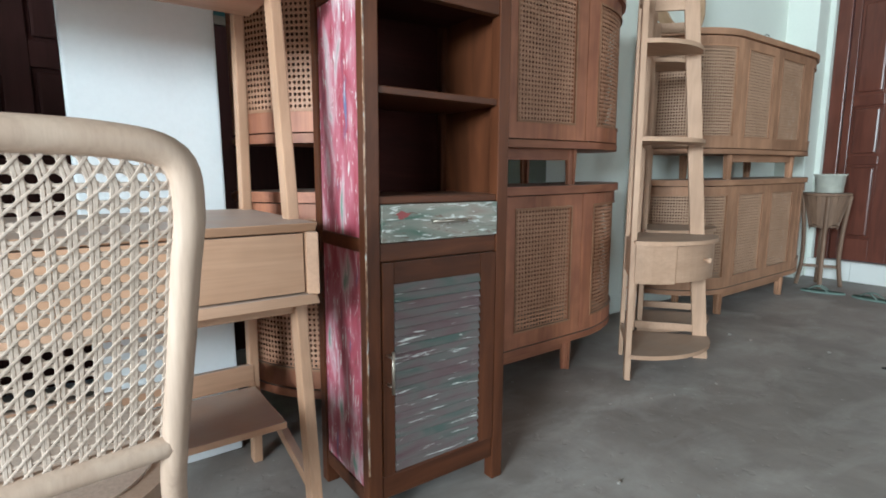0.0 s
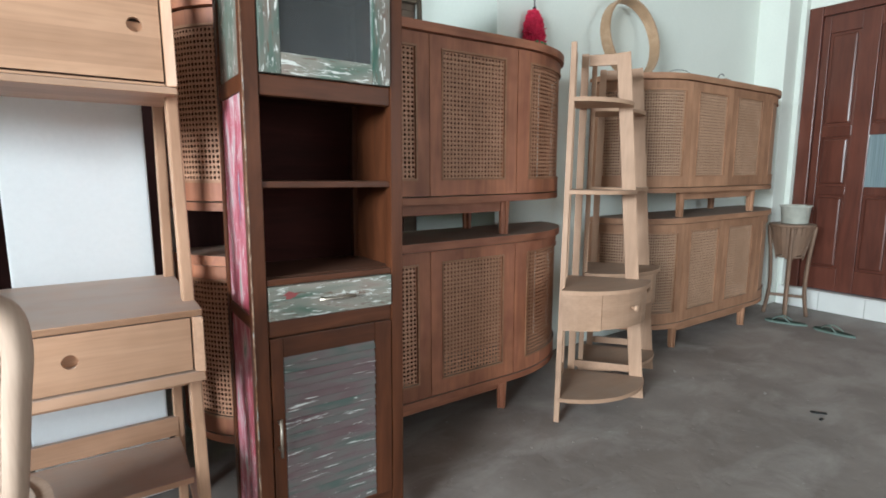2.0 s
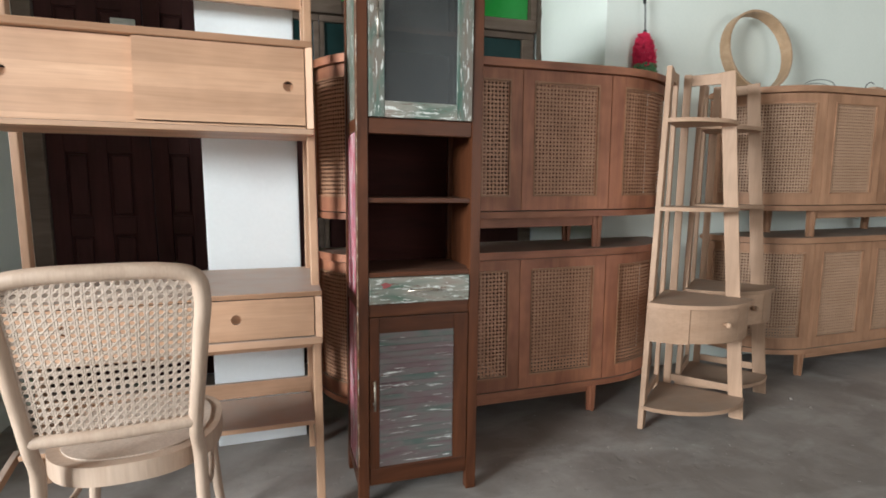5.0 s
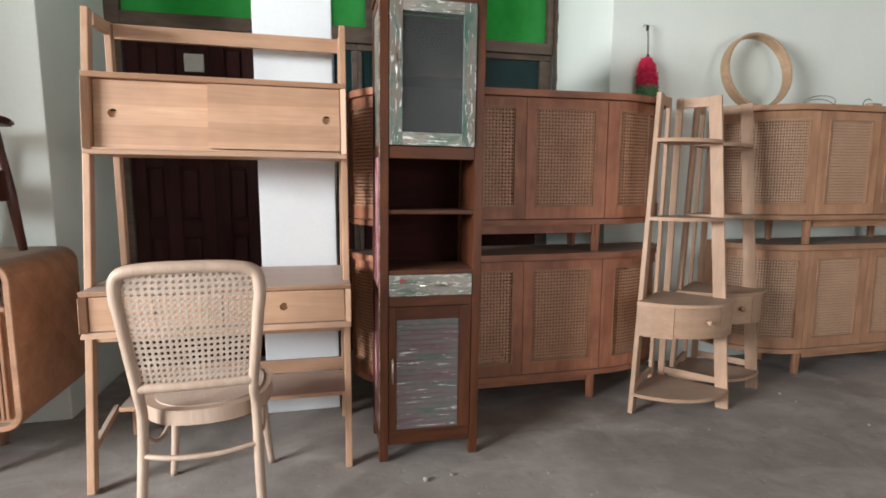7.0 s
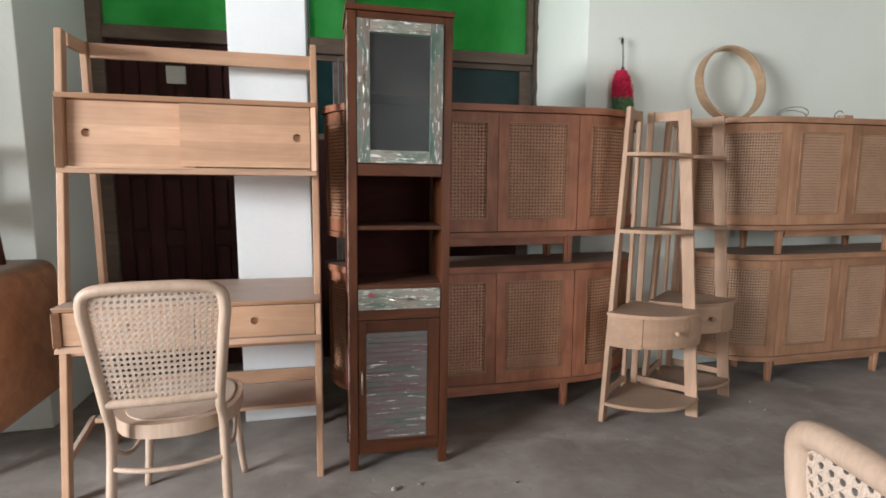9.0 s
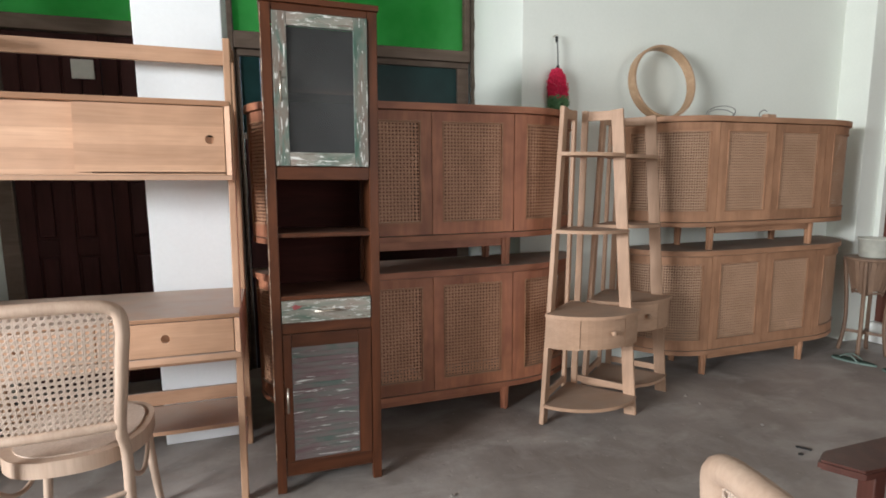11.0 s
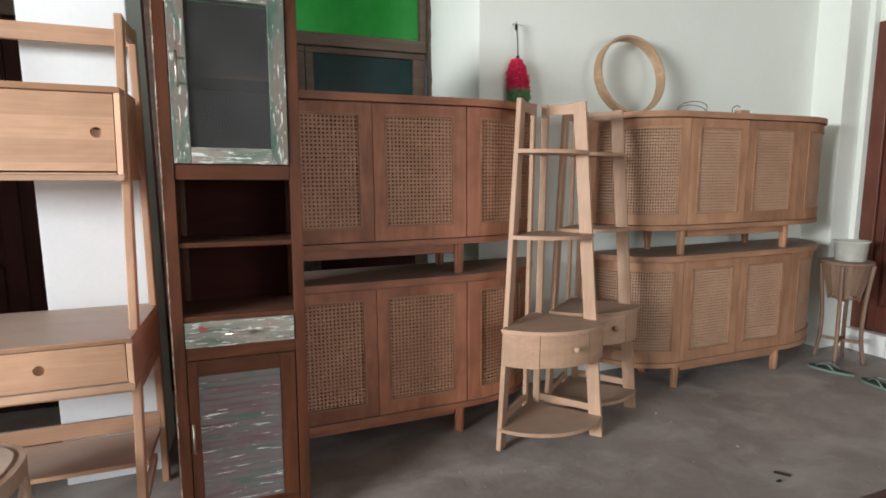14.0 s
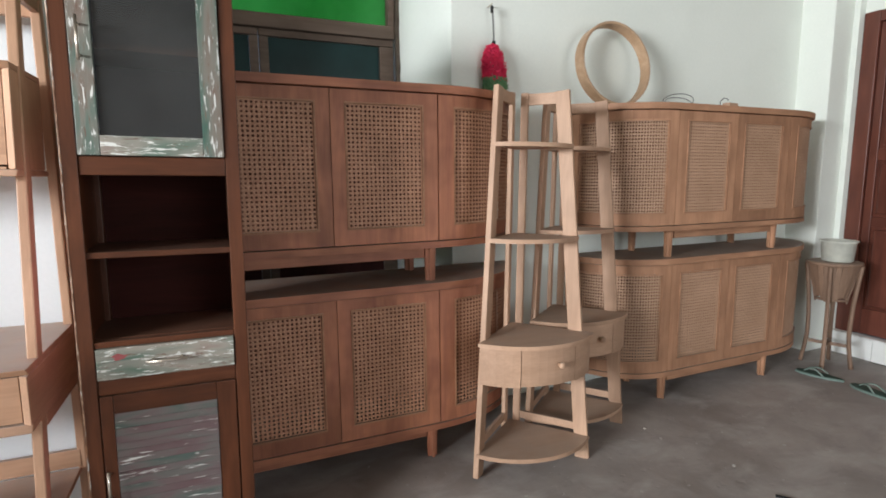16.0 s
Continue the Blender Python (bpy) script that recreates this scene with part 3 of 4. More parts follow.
win = tagged(thing("window_1", pose(0, 0, 0), "weathered wooden window with dark teal glass, green transom, brown lower panels", "window"), kind="structure")
box("beam", win, frame_old, -0.843, 0.163, RECESS_Y - 0.03, RECESS_Y + 0.08, 2.155, 2.238, 0.006)
box("beam", win, frame_old, 0.402, 0.72, RECESS_Y - 0.03, RECESS_Y + 0.08, 2.128, 2.232, 0.006)
box("beam", win, frame_old, 0.722, 2.0, RECESS_Y - 0.03, RECESS_Y + 0.08, 2.128, 2.205, 0.006)
box("green_pane", win, green_glass, -0.843, 0.163, RECESS_Y + 0.02, RECESS_Y + 0.028, 2.24, TOP - 0.002, 0, "green film glass")
box("green_pane", win, green_glass, 0.402, 0.648, RECESS_Y + 0.02, RECESS_Y + 0.028, 2.234, TOP - 0.002, 0, "green film glass")
box("green_pane", win, green_glass, 0.722, 1.955, RECESS_Y + 0.02, RECESS_Y + 0.028, 2.207, TOP - 0.002, 0, "green film glass")
box("mullion", win, frame_old, 0.65, 0.72, RECESS_Y - 0.02, RECESS_Y + 0.08, 2.234, TOP, 0.005)
box("jamb", win, frame_old, 1.957, 2.0, RECESS_Y - 0.03, RECESS_Y + 0.08, 2.205, TOP, 0.006)
for a, b, left, right in ((0.402, 0.585, 0.03, 0.035), (0.588, 1.198, 0.03, 0.05), (1.202, 1.998, 0.052, 0.09)):
    sash = box("sash", win, frame_old, a, b, RECESS_Y, RECESS_Y + 0.05, 2.088, 2.126, 0.004)
    box("stile", sash, frame_old, a, a + left - 0.002, RECESS_Y, RECESS_Y + 0.05, 0.0, 2.086, 0.004)
    box("stile", sash, frame_old, b - right + 0.002, b, RECESS_Y, RECESS_Y + 0.05, 0.0, 2.086, 0.004)
    box("pane", sash, glass_teal, a + left, b - right, RECESS_Y + 0.02, RECESS_Y + 0.026, 1.602, 2.086, 0)
    box("rail", sash, frame_old, a + left, b - right, RECESS_Y + 0.002, RECESS_Y + 0.048, 1.56, 1.60, 0.003)
    box("panel", sash, door_dark, a + left, b - right, RECESS_Y + 0.015, RECESS_Y + 0.03, 0.0, 1.558, 0.002, "dark brown lower panel")
ragged = bmesh.new()
rnd = random.Random(11)
cols = []
for k in range(41):
    z = 1.2 + (TOP - 1.2) * k / 40
    w = 0.012 + 0.03 * max(0.0, noise.noise((0.0, 3.0, z * 9.0))) + rnd.uniform(0, 0.008)
    cols.append([ragged.verts.new((2.003, RECESS_Y - 0.032 - w, z)), ragged.verts.new((2.003, RECESS_Y - 0.02, z)), ragged.verts.new((2.03, RECESS_Y - 0.02, z)), ragged.verts.new((2.03, RECESS_Y - 0.032 - w, z))])
for a, b in zip(cols, cols[1:]):
    for k in range(4):
        ragged.faces.new((a[k], a[(k + 1) % 4], b[(k + 1) % 4], b[k]))
bmesh.ops.recalc_face_normals(ragged, faces=ragged.faces)
tagged(part("trim", ragged, plain("broken_plaster_edge", (0.10, 0.075, 0.055), 0.95, 0, 0.6, 25), None, "dark broken plaster edge beside the window frame"), "", "trim", "", "structure")
plate = thing("wall_plate", pose(-0.437, RECESS_Y - 0.012, 1.95), "small pale square plate fixed on the dark door", "plate")
box("face", plate, plate_grey, -0.058, 0.058, -0.006, 0.01, -0.055, 0.055, 0.004)


# ---- sideboards ----
HALF, R = 0.45, 0.40
RX = {1: 0.53, -1: 0.42}


def d_outline(grow=0.0, n=16):
    """Plan of a sideboard: straight back and front, quarter-ellipse ends."""
    r, w, x = R + grow, RX[1] + grow, RX[-1] + grow
    pts = [(-HALF - x, 0.0)]
    pts += [(-HALF - x * math.cos(a), -r * math.sin(a)) for a in (math.pi / 2 * k / n for k in range(1, n + 1))]
    pts += [(HALF + w * math.sin(a), -r * math.cos(a)) for a in (math.pi / 2 * k / n for k in range(0, n + 1))]
    return pts


def arc_right(a, z, d):
    return Vector((HALF + (RX[1] - d) * math.sin(a), -(R - d) * math.cos(a), z))


def arc_left(a, z, d):
    return Vector((-HALF - (RX[-1] - d) * math.sin(a), -(R - d) * math.cos(a), z))


def flat_front(u, z, d):
    return Vector((u, -R + d, z))


def sideboard(label, wood_x, wood_z, cane, bead, flat_hole, arc_holes):
    sb = thing("sideboard", pose(0, 0, 0), label, "sideboard", "stacked cane sideboards")
    cane_flat = {s: cane_mesh(lambda u, v, d: flat_front(u, v, d + 0.007), *sorted((s * 0.0635, s * (HALF - 0.072))), 0.252, 0.738, 0.0171, flat_hole, 0, 0.0006) for s in (1, -1)}
    cane_arc = {s: cane_mesh(lambda u, v, d, f=(arc_right if s > 0 else arc_left): f(u / 0.465, v, d + 0.007), radians(9) * 0.465, radians(77) * 0.465, 0.252, 0.738, 0.0171, arc_holes[s], 0, 0.0006) for s in (1, -1)}
    slab("base_board", sb, wood_x, d_outline(0.002), 0.15, 0.178, 0.004)
    slab("top", sb, wood_x, d_outline(0.016), 0.797, 0.83, 0.007, "dusty teak top")
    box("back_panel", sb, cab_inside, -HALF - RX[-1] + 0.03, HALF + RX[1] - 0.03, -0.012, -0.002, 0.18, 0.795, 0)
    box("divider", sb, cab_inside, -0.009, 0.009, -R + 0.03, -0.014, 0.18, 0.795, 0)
    za, zb, ca, cb = 0.183, 0.792, 0.252, 0.738
    for s in (-1, 1):
        u0, u1 = (0.0015, HALF - 0.002) if s > 0 else (-HALF + 0.002, -0.0015)
        c0, c1 = (u0 + 0.062, u1 - 0.070) if s > 0 else (u0 + 0.070, u1 - 0.062)
        door_ = shell("door", sb, wood_z, flat_front, u0, u1, za, zb, 0.02, 1, "", ((c0, c1, ca, cb),))
        part_mesh("cane_panel", cane_flat[s], cane, door_, "woven cane webbing")
        for a, b, c, d in ((c0 - 0.008, c1 + 0.008, ca - 0.008, ca), (c0 - 0.008, c1 + 0.008, cb, cb + 0.008)):
            box("bead", door_, bead, a, b, -R - 0.003, -R + 0.004, c, d, 0.001)
        for a, b in ((c0 - 0.008, c0), (c1, c1 + 0.008)):
            box("bead", door_, bead, a, b, -R - 0.003, -R + 0.004, ca, cb, 0.001)
        f = arc_right if s > 0 else arc_left
        curved = shell("curved_door", sb, wood_z, f, 0.006, radians(89), za, zb, 0.02, 14, "", ((radians(9), radians(77), ca, cb),))
        part_mesh("cane_panel", cane_arc[s], cane, curved, "woven cane webbing")
        lip = lambda u, v, d, f=f: f(u, v, d - 0.003)
        shell("bead", curved, bead, lip, radians(8.1), radians(9), ca - 0.008, cb + 0.008, 0.006, 1)
        shell("bead", curved, bead, lip, radians(77), radians(77.9), ca - 0.008, cb + 0.008, 0.006, 1)
        shell("bead", curved, bead, lip, radians(9), radians(77), ca - 0.008, ca, 0.006, 12)
        shell("bead", curved, bead, lip, radians(9), radians(77), cb, cb + 0.008, 0.006, 12)
        for y in (-R + 0.032, -0.09):
            bm = add_box(bmesh.new(), s * 0.43 - 0.025, s * 0.43 + 0.025, y, y + 0.05, 0.0, 0.149)
            for v in bm.verts:
                if v.co.z < 0.01:
                    v.co.x += (s * 0.43 - v.co.x) * 0.14
                    v.co.y += (y + 0.025 - v.co.y) * 0.14
            bmesh.ops.bevel(bm, geom=[e for e in bm.edges if abs(e.verts[0].co.z - e.verts[1].co.z) > 0.1], offset=0.016, segments=3, affect="EDGES")
            part("leg", bm, wood_z, sb)
    box("apron", sb, wood_x, -0.40, 0.40, -R + 0.045, -R + 0.065, 0.103, 0.149, 0.003)
    return sb


first = sideboard("reddish sanded teak sideboard with rounded ends and woven cane doors", side_x, side_z, side_cane, pale_side_x, 0.275, {1: 0.30, -1: 0.30})
first.matrix_world = pose(1.351, 1.905, 0)
copy_thing(first, pose(1.351, 1.905, 0.83))
second = sideboard("dusty pale teak sideboard with rounded ends and woven cane doors", pale_side_x, pale_side_z, pale_side_cane, pale_side_x, 0.21, {1: 0.18, -1: 0.29})
second.matrix_world = pose(3.662, 1.948, 0)
copy_thing(second, pose(3.662, 1.948, 0.83))


# ---- ladder desk ----
def mitred(name, parent, mat_, x0, x1, y0, y1, z0, z1, inward, cut=0.018, lean=0.0):
    """A board of a box whose front edge is cut back on its inner side."""
    bm = add_box(bmesh.new(), x0, x1, y0, y1, z0, z1)
    c = Vector(((x0 + x1) / 2, 0, (z0 + z1) / 2))
    for v in bm.verts:
        if v.co.y < y0 + 1e-4 and (v.co - c).dot(Vector(inward)) > 0:
            v.co.y += cut
        v.co.y += lean * (v.co.z - 1.319) if lean else 0
    bmesh.ops.bevel(bm, geom=list(bm.edges), offset=0.002, segments=1, affect="EDGES")
    return part(name, bm, mat_, parent)


def ladder_desk():
    dk = thing("ladder_desk", pose(-0.056, 1.105, -0.002, 0, 0.5, 0), "raw teak ladder desk with sliding-door hutch, two drawers", "desk")
    W = 0.487
    for s in (-1, 1):
        xp = W - 0.008 if s > 0 else -W - 0.01
        bar("front_post", dk, desk_z, (xp, 0.02, 0), (xp, 0.262, 1.865), 0.027, 0.044, 0.004)
        bar("rear_post", dk, desk_z, (xp, 0.52, 0), (xp, 0.475, 1.872), 0.027, 0.042, 0.004)
        bar("side_rail", dk, desk_y, (xp, 0.298, 1.838), (xp, 0.455, 1.842), 0.022, 0.052, 0.003)
        bar("brace", dk, desk_y, (xp, 0.065, 0.165), (xp, 0.30, 0.225), 0.02, 0.03, 0.003)
        box("side_rail", dk, desk_y, xp - 0.012, xp + 0.012, 0.13, 0.485, 0.577, 0.613, 0.003)
    box("rear_rail", dk, desk_x, -W + 0.010, W - 0.010, 0.466, 0.488, 1.805, 1.868, 0.003)
    box("front_rail", dk, desk_x, -W + 0.010, W - 0.010, 0.09, 0.115, 0.575, 0.613, 0.003)
    # desk box
    B = W + 0.006
    mitred("desktop", dk, desk_x, -B, B, -0.006, 0.525, 0.772, 0.792, (0, 0, -1))
    mitred("box_bottom", dk, desk_x, -B, B, -0.006, 0.50, 0.615, 0.635, (0, 0, 1))
    for s in (-1, 1):
        mitred("box_side", dk, desk_y, s * B - 0.011 * (1 + s), s * B + 0.011 * (1 - s), -0.006, 0.50, 0.6355, 0.7715, (-s, 0, 0))
    box("box_back", dk, desk_x, -B + 0.025, B - 0.025, 0.48, 0.495, 0.637, 0.77, 0)
    for a, b, h in ((-B + 0.026, -0.002, -0.235), (0.002, B - 0.026, 0.228)):
        drawer_front("drawer", dk, a, b, 0.639, 0.768, 0.018, h, 0.706, 0.016)
    # hutch, set out from the posts
    y0, y1 = 0.106, 0.40
    mitred("hutch_top", dk, desk_x, -W, W, y0 + 0.026, y1, 1.588, 1.606, (0, 0, -1))
    mitred("hutch_bottom", dk, desk_x, -W, W, y0, y1, 1.300, 1.318, (0, 0, 1))
    for s in (-1, 1):
        mitred("hutch_side", dk, desk_z, s * W - 0.011 * (1 + s), s * W + 0.011 * (1 - s), y0, y1 - 0.03, 1.3185, 1.5875, (-s, 0, 0), 0.02, 0.1)
    part("hutch_back", add_box(bmesh.new(), -W + 0.024, W - 0.024, y1 - 0.012, y1 - 0.002, 1.32, 1.586), desk_x, dk)
    drawer_front("sliding_door", dk, -W + 0.026, 0.0, 1.321, 1.585, y0 + 0.046, -0.395, 1.458, 0.017, 0.1)
    drawer_front("sliding_door", dk, -0.05, W - 0.026, 1.331, 1.585, y0 + 0.028, 0.408, 1.458, 0.017, 0.1)
    box("track", dk, desk_x, -W + 0.026, W - 0.026, y0 + 0.020, y0 + 0.025, 1.319, 1.325, 0.001)
    # foot shelf
    box("foot_shelf", dk, desk_x, -W + 0.03, W - 0.011, 0.205, 0.485, 0.24, 0.258, 0.003, "dusty teak foot shelf")
    box("shelf_rail", dk, desk_x, -W + 0.010, W - 0.010, 0.49, 0.508, 0.259, 0.325, 0.003)
    return dk


def drawer_front(name, parent, x0, x1, z0, z1, y, hx, hz, hr, shear=0.0):
    """A board with a round finger hole through it."""
    bm = bmesh.new()
    n, s = 24, hr * 2.2
    ring = [(hx + hr * math.cos(k * math.tau / n), hz + hr * math.sin(k * math.tau / n)) for k in range(n)]
    sq = []
    for k in range(n):
        c, d = math.cos(k * math.tau / n), math.sin(k * math.tau / n)
        m = max(abs(c), abs(d))
        sq.append((hx + s * c / m, hz + s * d / m))
    t = 0.016
    fr = lambda x, z, d: bm.verts.new((x, y + d + shear * (z - z0), z))
    ri, rb, so = [fr(*p, 0) for p in ring], [fr(*p, t) for p in ring], [fr(*p, 0) for p in sq]
    for k in range(n):
        k1 = (k + 1) % n
        bm.faces.new((ri[k], ri[k1], so[k1], so[k])), bm.faces.new((ri[k], rb[k], rb[k1], ri[k1]))
    xs, zs = (x0, hx - s, hx + s, x1), (z0, hz - s, hz + s, z1)
    for i in range(3):
        for j in range(3):
            if (i, j) != (1, 1):
                bm.faces.new([fr(*p, 0) for p in ((xs[i], zs[j]), (xs[i + 1], zs[j]), (xs[i + 1], zs[j + 1]), (xs[i], zs[j + 1]))])
    bm.faces.new([fr(*p, t) for p in ((x0, z0), (x0, z1), (x1, z1), (x1, z0))])
    for p, q in (((x0, z0), (x1, z0)), ((x1, z0), (x1, z1)), ((x1, z1), (x0, z1)), ((x0, z1), (x0, z0))):
        bm.faces.new((fr(*p, 0), fr(*q, 0), fr(*q, t), fr(*p, t)))
    bmesh.ops.remove_doubles(bm, verts=bm.verts, dist=1e-5)
    bmesh.ops.recalc_face_normals(bm, faces=bm.faces)
    ob = part(name, bm, desk_x, parent)
    # Near-black plate behind the hole stands in for the shade inside.
    plug = bmesh.new()
    add_box(plug, hx - s, hx + s, y + t + 0.001 + shear * (hz - z0), y + t + 0.004 + shear * (hz - z0), hz - s, hz + s)
    part("hole_shade", plug, hole_dark, ob)
    return ob


ladder_desk()


# ---- tall cabinet ----
def bar_handle(parent, p, q, out, r=0.004):
    p, q, o = Vector(p), Vector(q), Vector((0, -out, 0))
    h = tube("handle", parent, steel, (p + o, q + o), r, 10, False, "slim metal bar handle")
    d = (q - p)
    for t in (0.15, 0.85):
        tube("mount", h, steel, (p + d * t, p + d * t + o), r * 0.8, 8)


def tall_cabinet():
    tc = thing("tall_cabinet", pose(0.549, 1.105, 0.003, 0, 0.75, 0), "tall brown wooden cabinet with glass door, open shelves, scraped-paint fronts", "cabinet")
    W, D, H = 0.436, 0.295, 1.965
    for x in (0, W - 0.038):
        for y, nm in ((0, "front_post"), (D - 0.035, "rear_post")):
            box(nm, tc, dark_z, x, x + 0.038, y, y + 0.035, 0, H - 0.024, 0.003)
    for x in (-0.0012,):
        box("worn_edge", tc, paint_edge, x, x + 0.0042, -0.0012, 0.003, 0.15, H - 0.03, 0.001, "chipped pale post edge")
    box("top", tc, dark_x, -0.006, W + 0.006, -0.008, D, H - 0.022, H, 0.004)
    for z0, z1, m in ((1.915, 1.942, dark_x), (1.292, 1.342, dark_x), (0.678, 0.722, dark_x), (0.07, 0.13, dark_x)):
        box("rail", tc, m, 0.039, W - 0.039, 0.004, 0.03, z0, z1, 0.003)
    box("rail", tc, dark_x, 0.039, W - 0.039, 0.004, 0.03, 0.815, 0.832, 0.002)
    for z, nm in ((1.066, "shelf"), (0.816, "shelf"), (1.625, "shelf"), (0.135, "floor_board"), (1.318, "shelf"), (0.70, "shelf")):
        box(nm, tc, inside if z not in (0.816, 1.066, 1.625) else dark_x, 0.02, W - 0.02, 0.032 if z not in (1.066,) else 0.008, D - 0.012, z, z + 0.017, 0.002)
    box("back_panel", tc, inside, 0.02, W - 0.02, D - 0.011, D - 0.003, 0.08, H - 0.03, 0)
    # sides: sunk painted panels between rails
    for x0, x1, inner in ((0.006, 0.018, 0.019), (W - 0.018, W - 0.006, W - 0.022)):
        zs = ((0.10, 0.70), (0.735, 1.30), (1.345, 1.90))
        for z0, z1 in zs:
            box("side_panel", tc, paint_red_z if z0 < 1.3 else paint_green_z, x0, x1, 0.036, D - 0.036, z0, z1, 0, "sunk side panel in scraped old paint")
        for z0, z1 in ((0.06, 0.099), (0.701, 0.734), (1.301, 1.344), (1.901, 1.94)):
            box("side_rail", tc, dark_x, x0 - 0.004 if x0 < 0.1 else x0, x1 if x0 < 0.1 else x1 + 0.004, 0.036, D - 0.036, z0, z1, 0.002)
        box("lining", tc, dark_z, inner, inner + 0.003, 0.034, D - 0.013, 0.1, 1.94, 0)
    # glass door
    gd = box("glass_door", tc, paint_green_z, 0.041, 0.092, -0.006, 0.014, 1.345, 1.912, 0.002, "door frame in scraped green paint")
    box("stile", gd, paint_green_z, W - 0.094, W - 0.041, -0.006, 0.014, 1.345, 1.912, 0.002)
    box("rail", gd, paint_green_x, 0.0925, W - 0.0945, -0.005, 0.013, 1.345, 1.397, 0.002)
    box("rail", gd, paint_green_x, 0.0925, W - 0.0945, -0.005, 0.013, 1.864, 1.912, 0.002)
    p = box("pane", gd, glass_smoked, 0.0925, W - 0.0945, 0.002, 0.006, 1.397, 1.864, 0, "smoked glass pane")
    p.visible_shadow = False
    bar_handle(gd, (0.066, -0.006, 1.58), (0.066, -0.006, 1.69), 0.028)
    # drawer
    dr = box("drawer", tc, paint_green_x, 0.041, W - 0.041, -0.004, 0.02, 0.724, 0.813, 0.002, "drawer front in scraped green and white paint")
    bm = bmesh.new()
    fan = [bm.verts.new((0.098 + (0.017 + 0.005 * math.sin(5 * a)) * math.cos(a), -0.0052, 0.788 + 0.009 * math.sin(a) * (1 + 0.3 * math.cos(3 * a)))) for a in (math.tau * k / 18 for k in range(18))]
    bmesh.ops.extrude_face_region(bm, geom=[bm.faces.new(fan)])
    for v in fan:
        v.co.y = -0.0035
    part("paint_patch", bm, paint_red_spot, dr, "fleck of old red paint")
    bar_handle(dr, (0.165, -0.004, 0.772), (0.27, -0.004, 0.772), 0.028)
    # louvred door
    ld = box("louvre_door", tc, dark_z, 0.041, 0.073, -0.002, 0.02, 0.133, 0.676, 0.002, "brown door with slats in scraped mauve paint")
    box("stile", ld, dark_z, W - 0.094, W - 0.041, -0.002, 0.02, 0.133, 0.676, 0.002)
    box("rail", ld, dark_x, 0.0735, W - 0.0945, -0.001, 0.02, 0.622, 0.676, 0.002)
    box("rail", ld, dark_x, 0.0735, W - 0.0945, -0.001, 0.02, 0.133, 0.142, 0.001)
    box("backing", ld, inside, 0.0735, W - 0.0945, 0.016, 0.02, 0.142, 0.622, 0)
    n = 22
    for k in range(n):
        z = 0.142 + 0.48 * (k + 0.5) / n
        t = Matrix.Translation((W / 2 - 0.0105, 0.003, z)) @ Matrix.Rotation(radians(-24), 4, "X")
        w = (W - 0.168) / 2
        box("slat", ld, paint_slat, -w, w + random.uniform(-0.002, 0.0), -0.004, 0.004, -0.0135, 0.0135, 0.0015, "", t)
    bar_handle(ld, (0.053, -0.002, 0.36), (0.053, -0.002, 0.465), 0.028)
    return tc


tall_cabinet()


# ---- corner ladder shelves ----
def corner_shelf():
    """Apex at the origin; the two wings run 45 degrees to either side, towards -y."""
    cs = thing("corner_shelf", pose(0, 0, 0), "pale teak corner ladder shelf with a quarter-round drawer", "shelf", "corner ladder shelves")
    H = 1.652
    wing = lambda s, r, z: Vector((s * r * 0.7071, -r * 0.7071, z))
    reach = lambda z: 0.392 - (0.392 - 0.24) * z / H
    for s in (-1, 1):
        out = wing(s, 1, 0)
        thin = Vector((out.y, -out.x, 0))
        a, b = wing(s, reach(0) - 0.026, 0), wing(s, reach(H) - 0.026, H)
        bar("front_leg", cs, shelf_z, a, b, 0.062, 0.024, 0.003, "", out)
        a = wing(s, 0.045, 0)
        bar("rear_leg", cs, shelf_z, a, a + Vector((0, 0, H)), 0.034, 0.02, 0.003, "", out)
        for z0, z1 in ((H - 0.055, H - 0.005), (0.128, 0.163)):
            r = reach(z0) - 0.045
            p, q = wing(s, 0.063, (z0 + z1) / 2), wing(s, r, (z0 + z1) / 2)
            bar("side_rail", cs, shelf_x, p, q, z1 - z0, 0.016, 0.002, "", (0, 0, 1))
    for z, grow in ((0.104, 0.0), (0.589, 0.045), (1.015, 0.0), (1.412, 0.0)):
        r = reach(z) + 0.012 + grow
        pts = [(0.0, -0.012)]
        for k in range(13):
            ang = radians(-135 + 90 * k / 12)
            pts.append((r * math.cos(ang), r * math.sin(ang)))
        slab("shelf" if z != 0.589 else "drawer_top", cs, shelf_x, pts, z - 0.009, z + 0.009, 0.003)
    f = lambda a, z, d: Vector(((reach(0.5) + 0.034 - d) * math.sin(a), -(reach(0.5) + 0.034 - d) * math.cos(a), z))
    shell("apron", cs, shelf_x, f, radians(-44), radians(-18.5), 0.418, 0.578, 0.018, 5)
    dr = shell("drawer", cs, shelf_x, f, radians(-18), radians(21), 0.423, 0.576, 0.018, 7, "curved drawer front with a wooden knob")
    shell("apron", cs, shelf_x, f, radians(21.5), radians(44), 0.418, 0.578, 0.018, 5)
    k0 = f(radians(7), 0.51, 0)
    tube("knob", dr, shelf_z, (k0, k0 + Vector((0.002, -0.012, 0)), k0 + Vector((0.003, -0.016, 0)), k0 + Vector((0.004, -0.03, 0))), (0.008, 0.007, 0.014, 0.012), 12)
    for s in (-1, 1):
        p, q = wing(s, 0.063, 0.505), wing(s, reach(0.5) - 0.02, 0.505)
        bar("drawer_side", cs, shelf_x, p, q, 0.155, 0.012, 0.001, "", (0, 0, 1))
    return cs


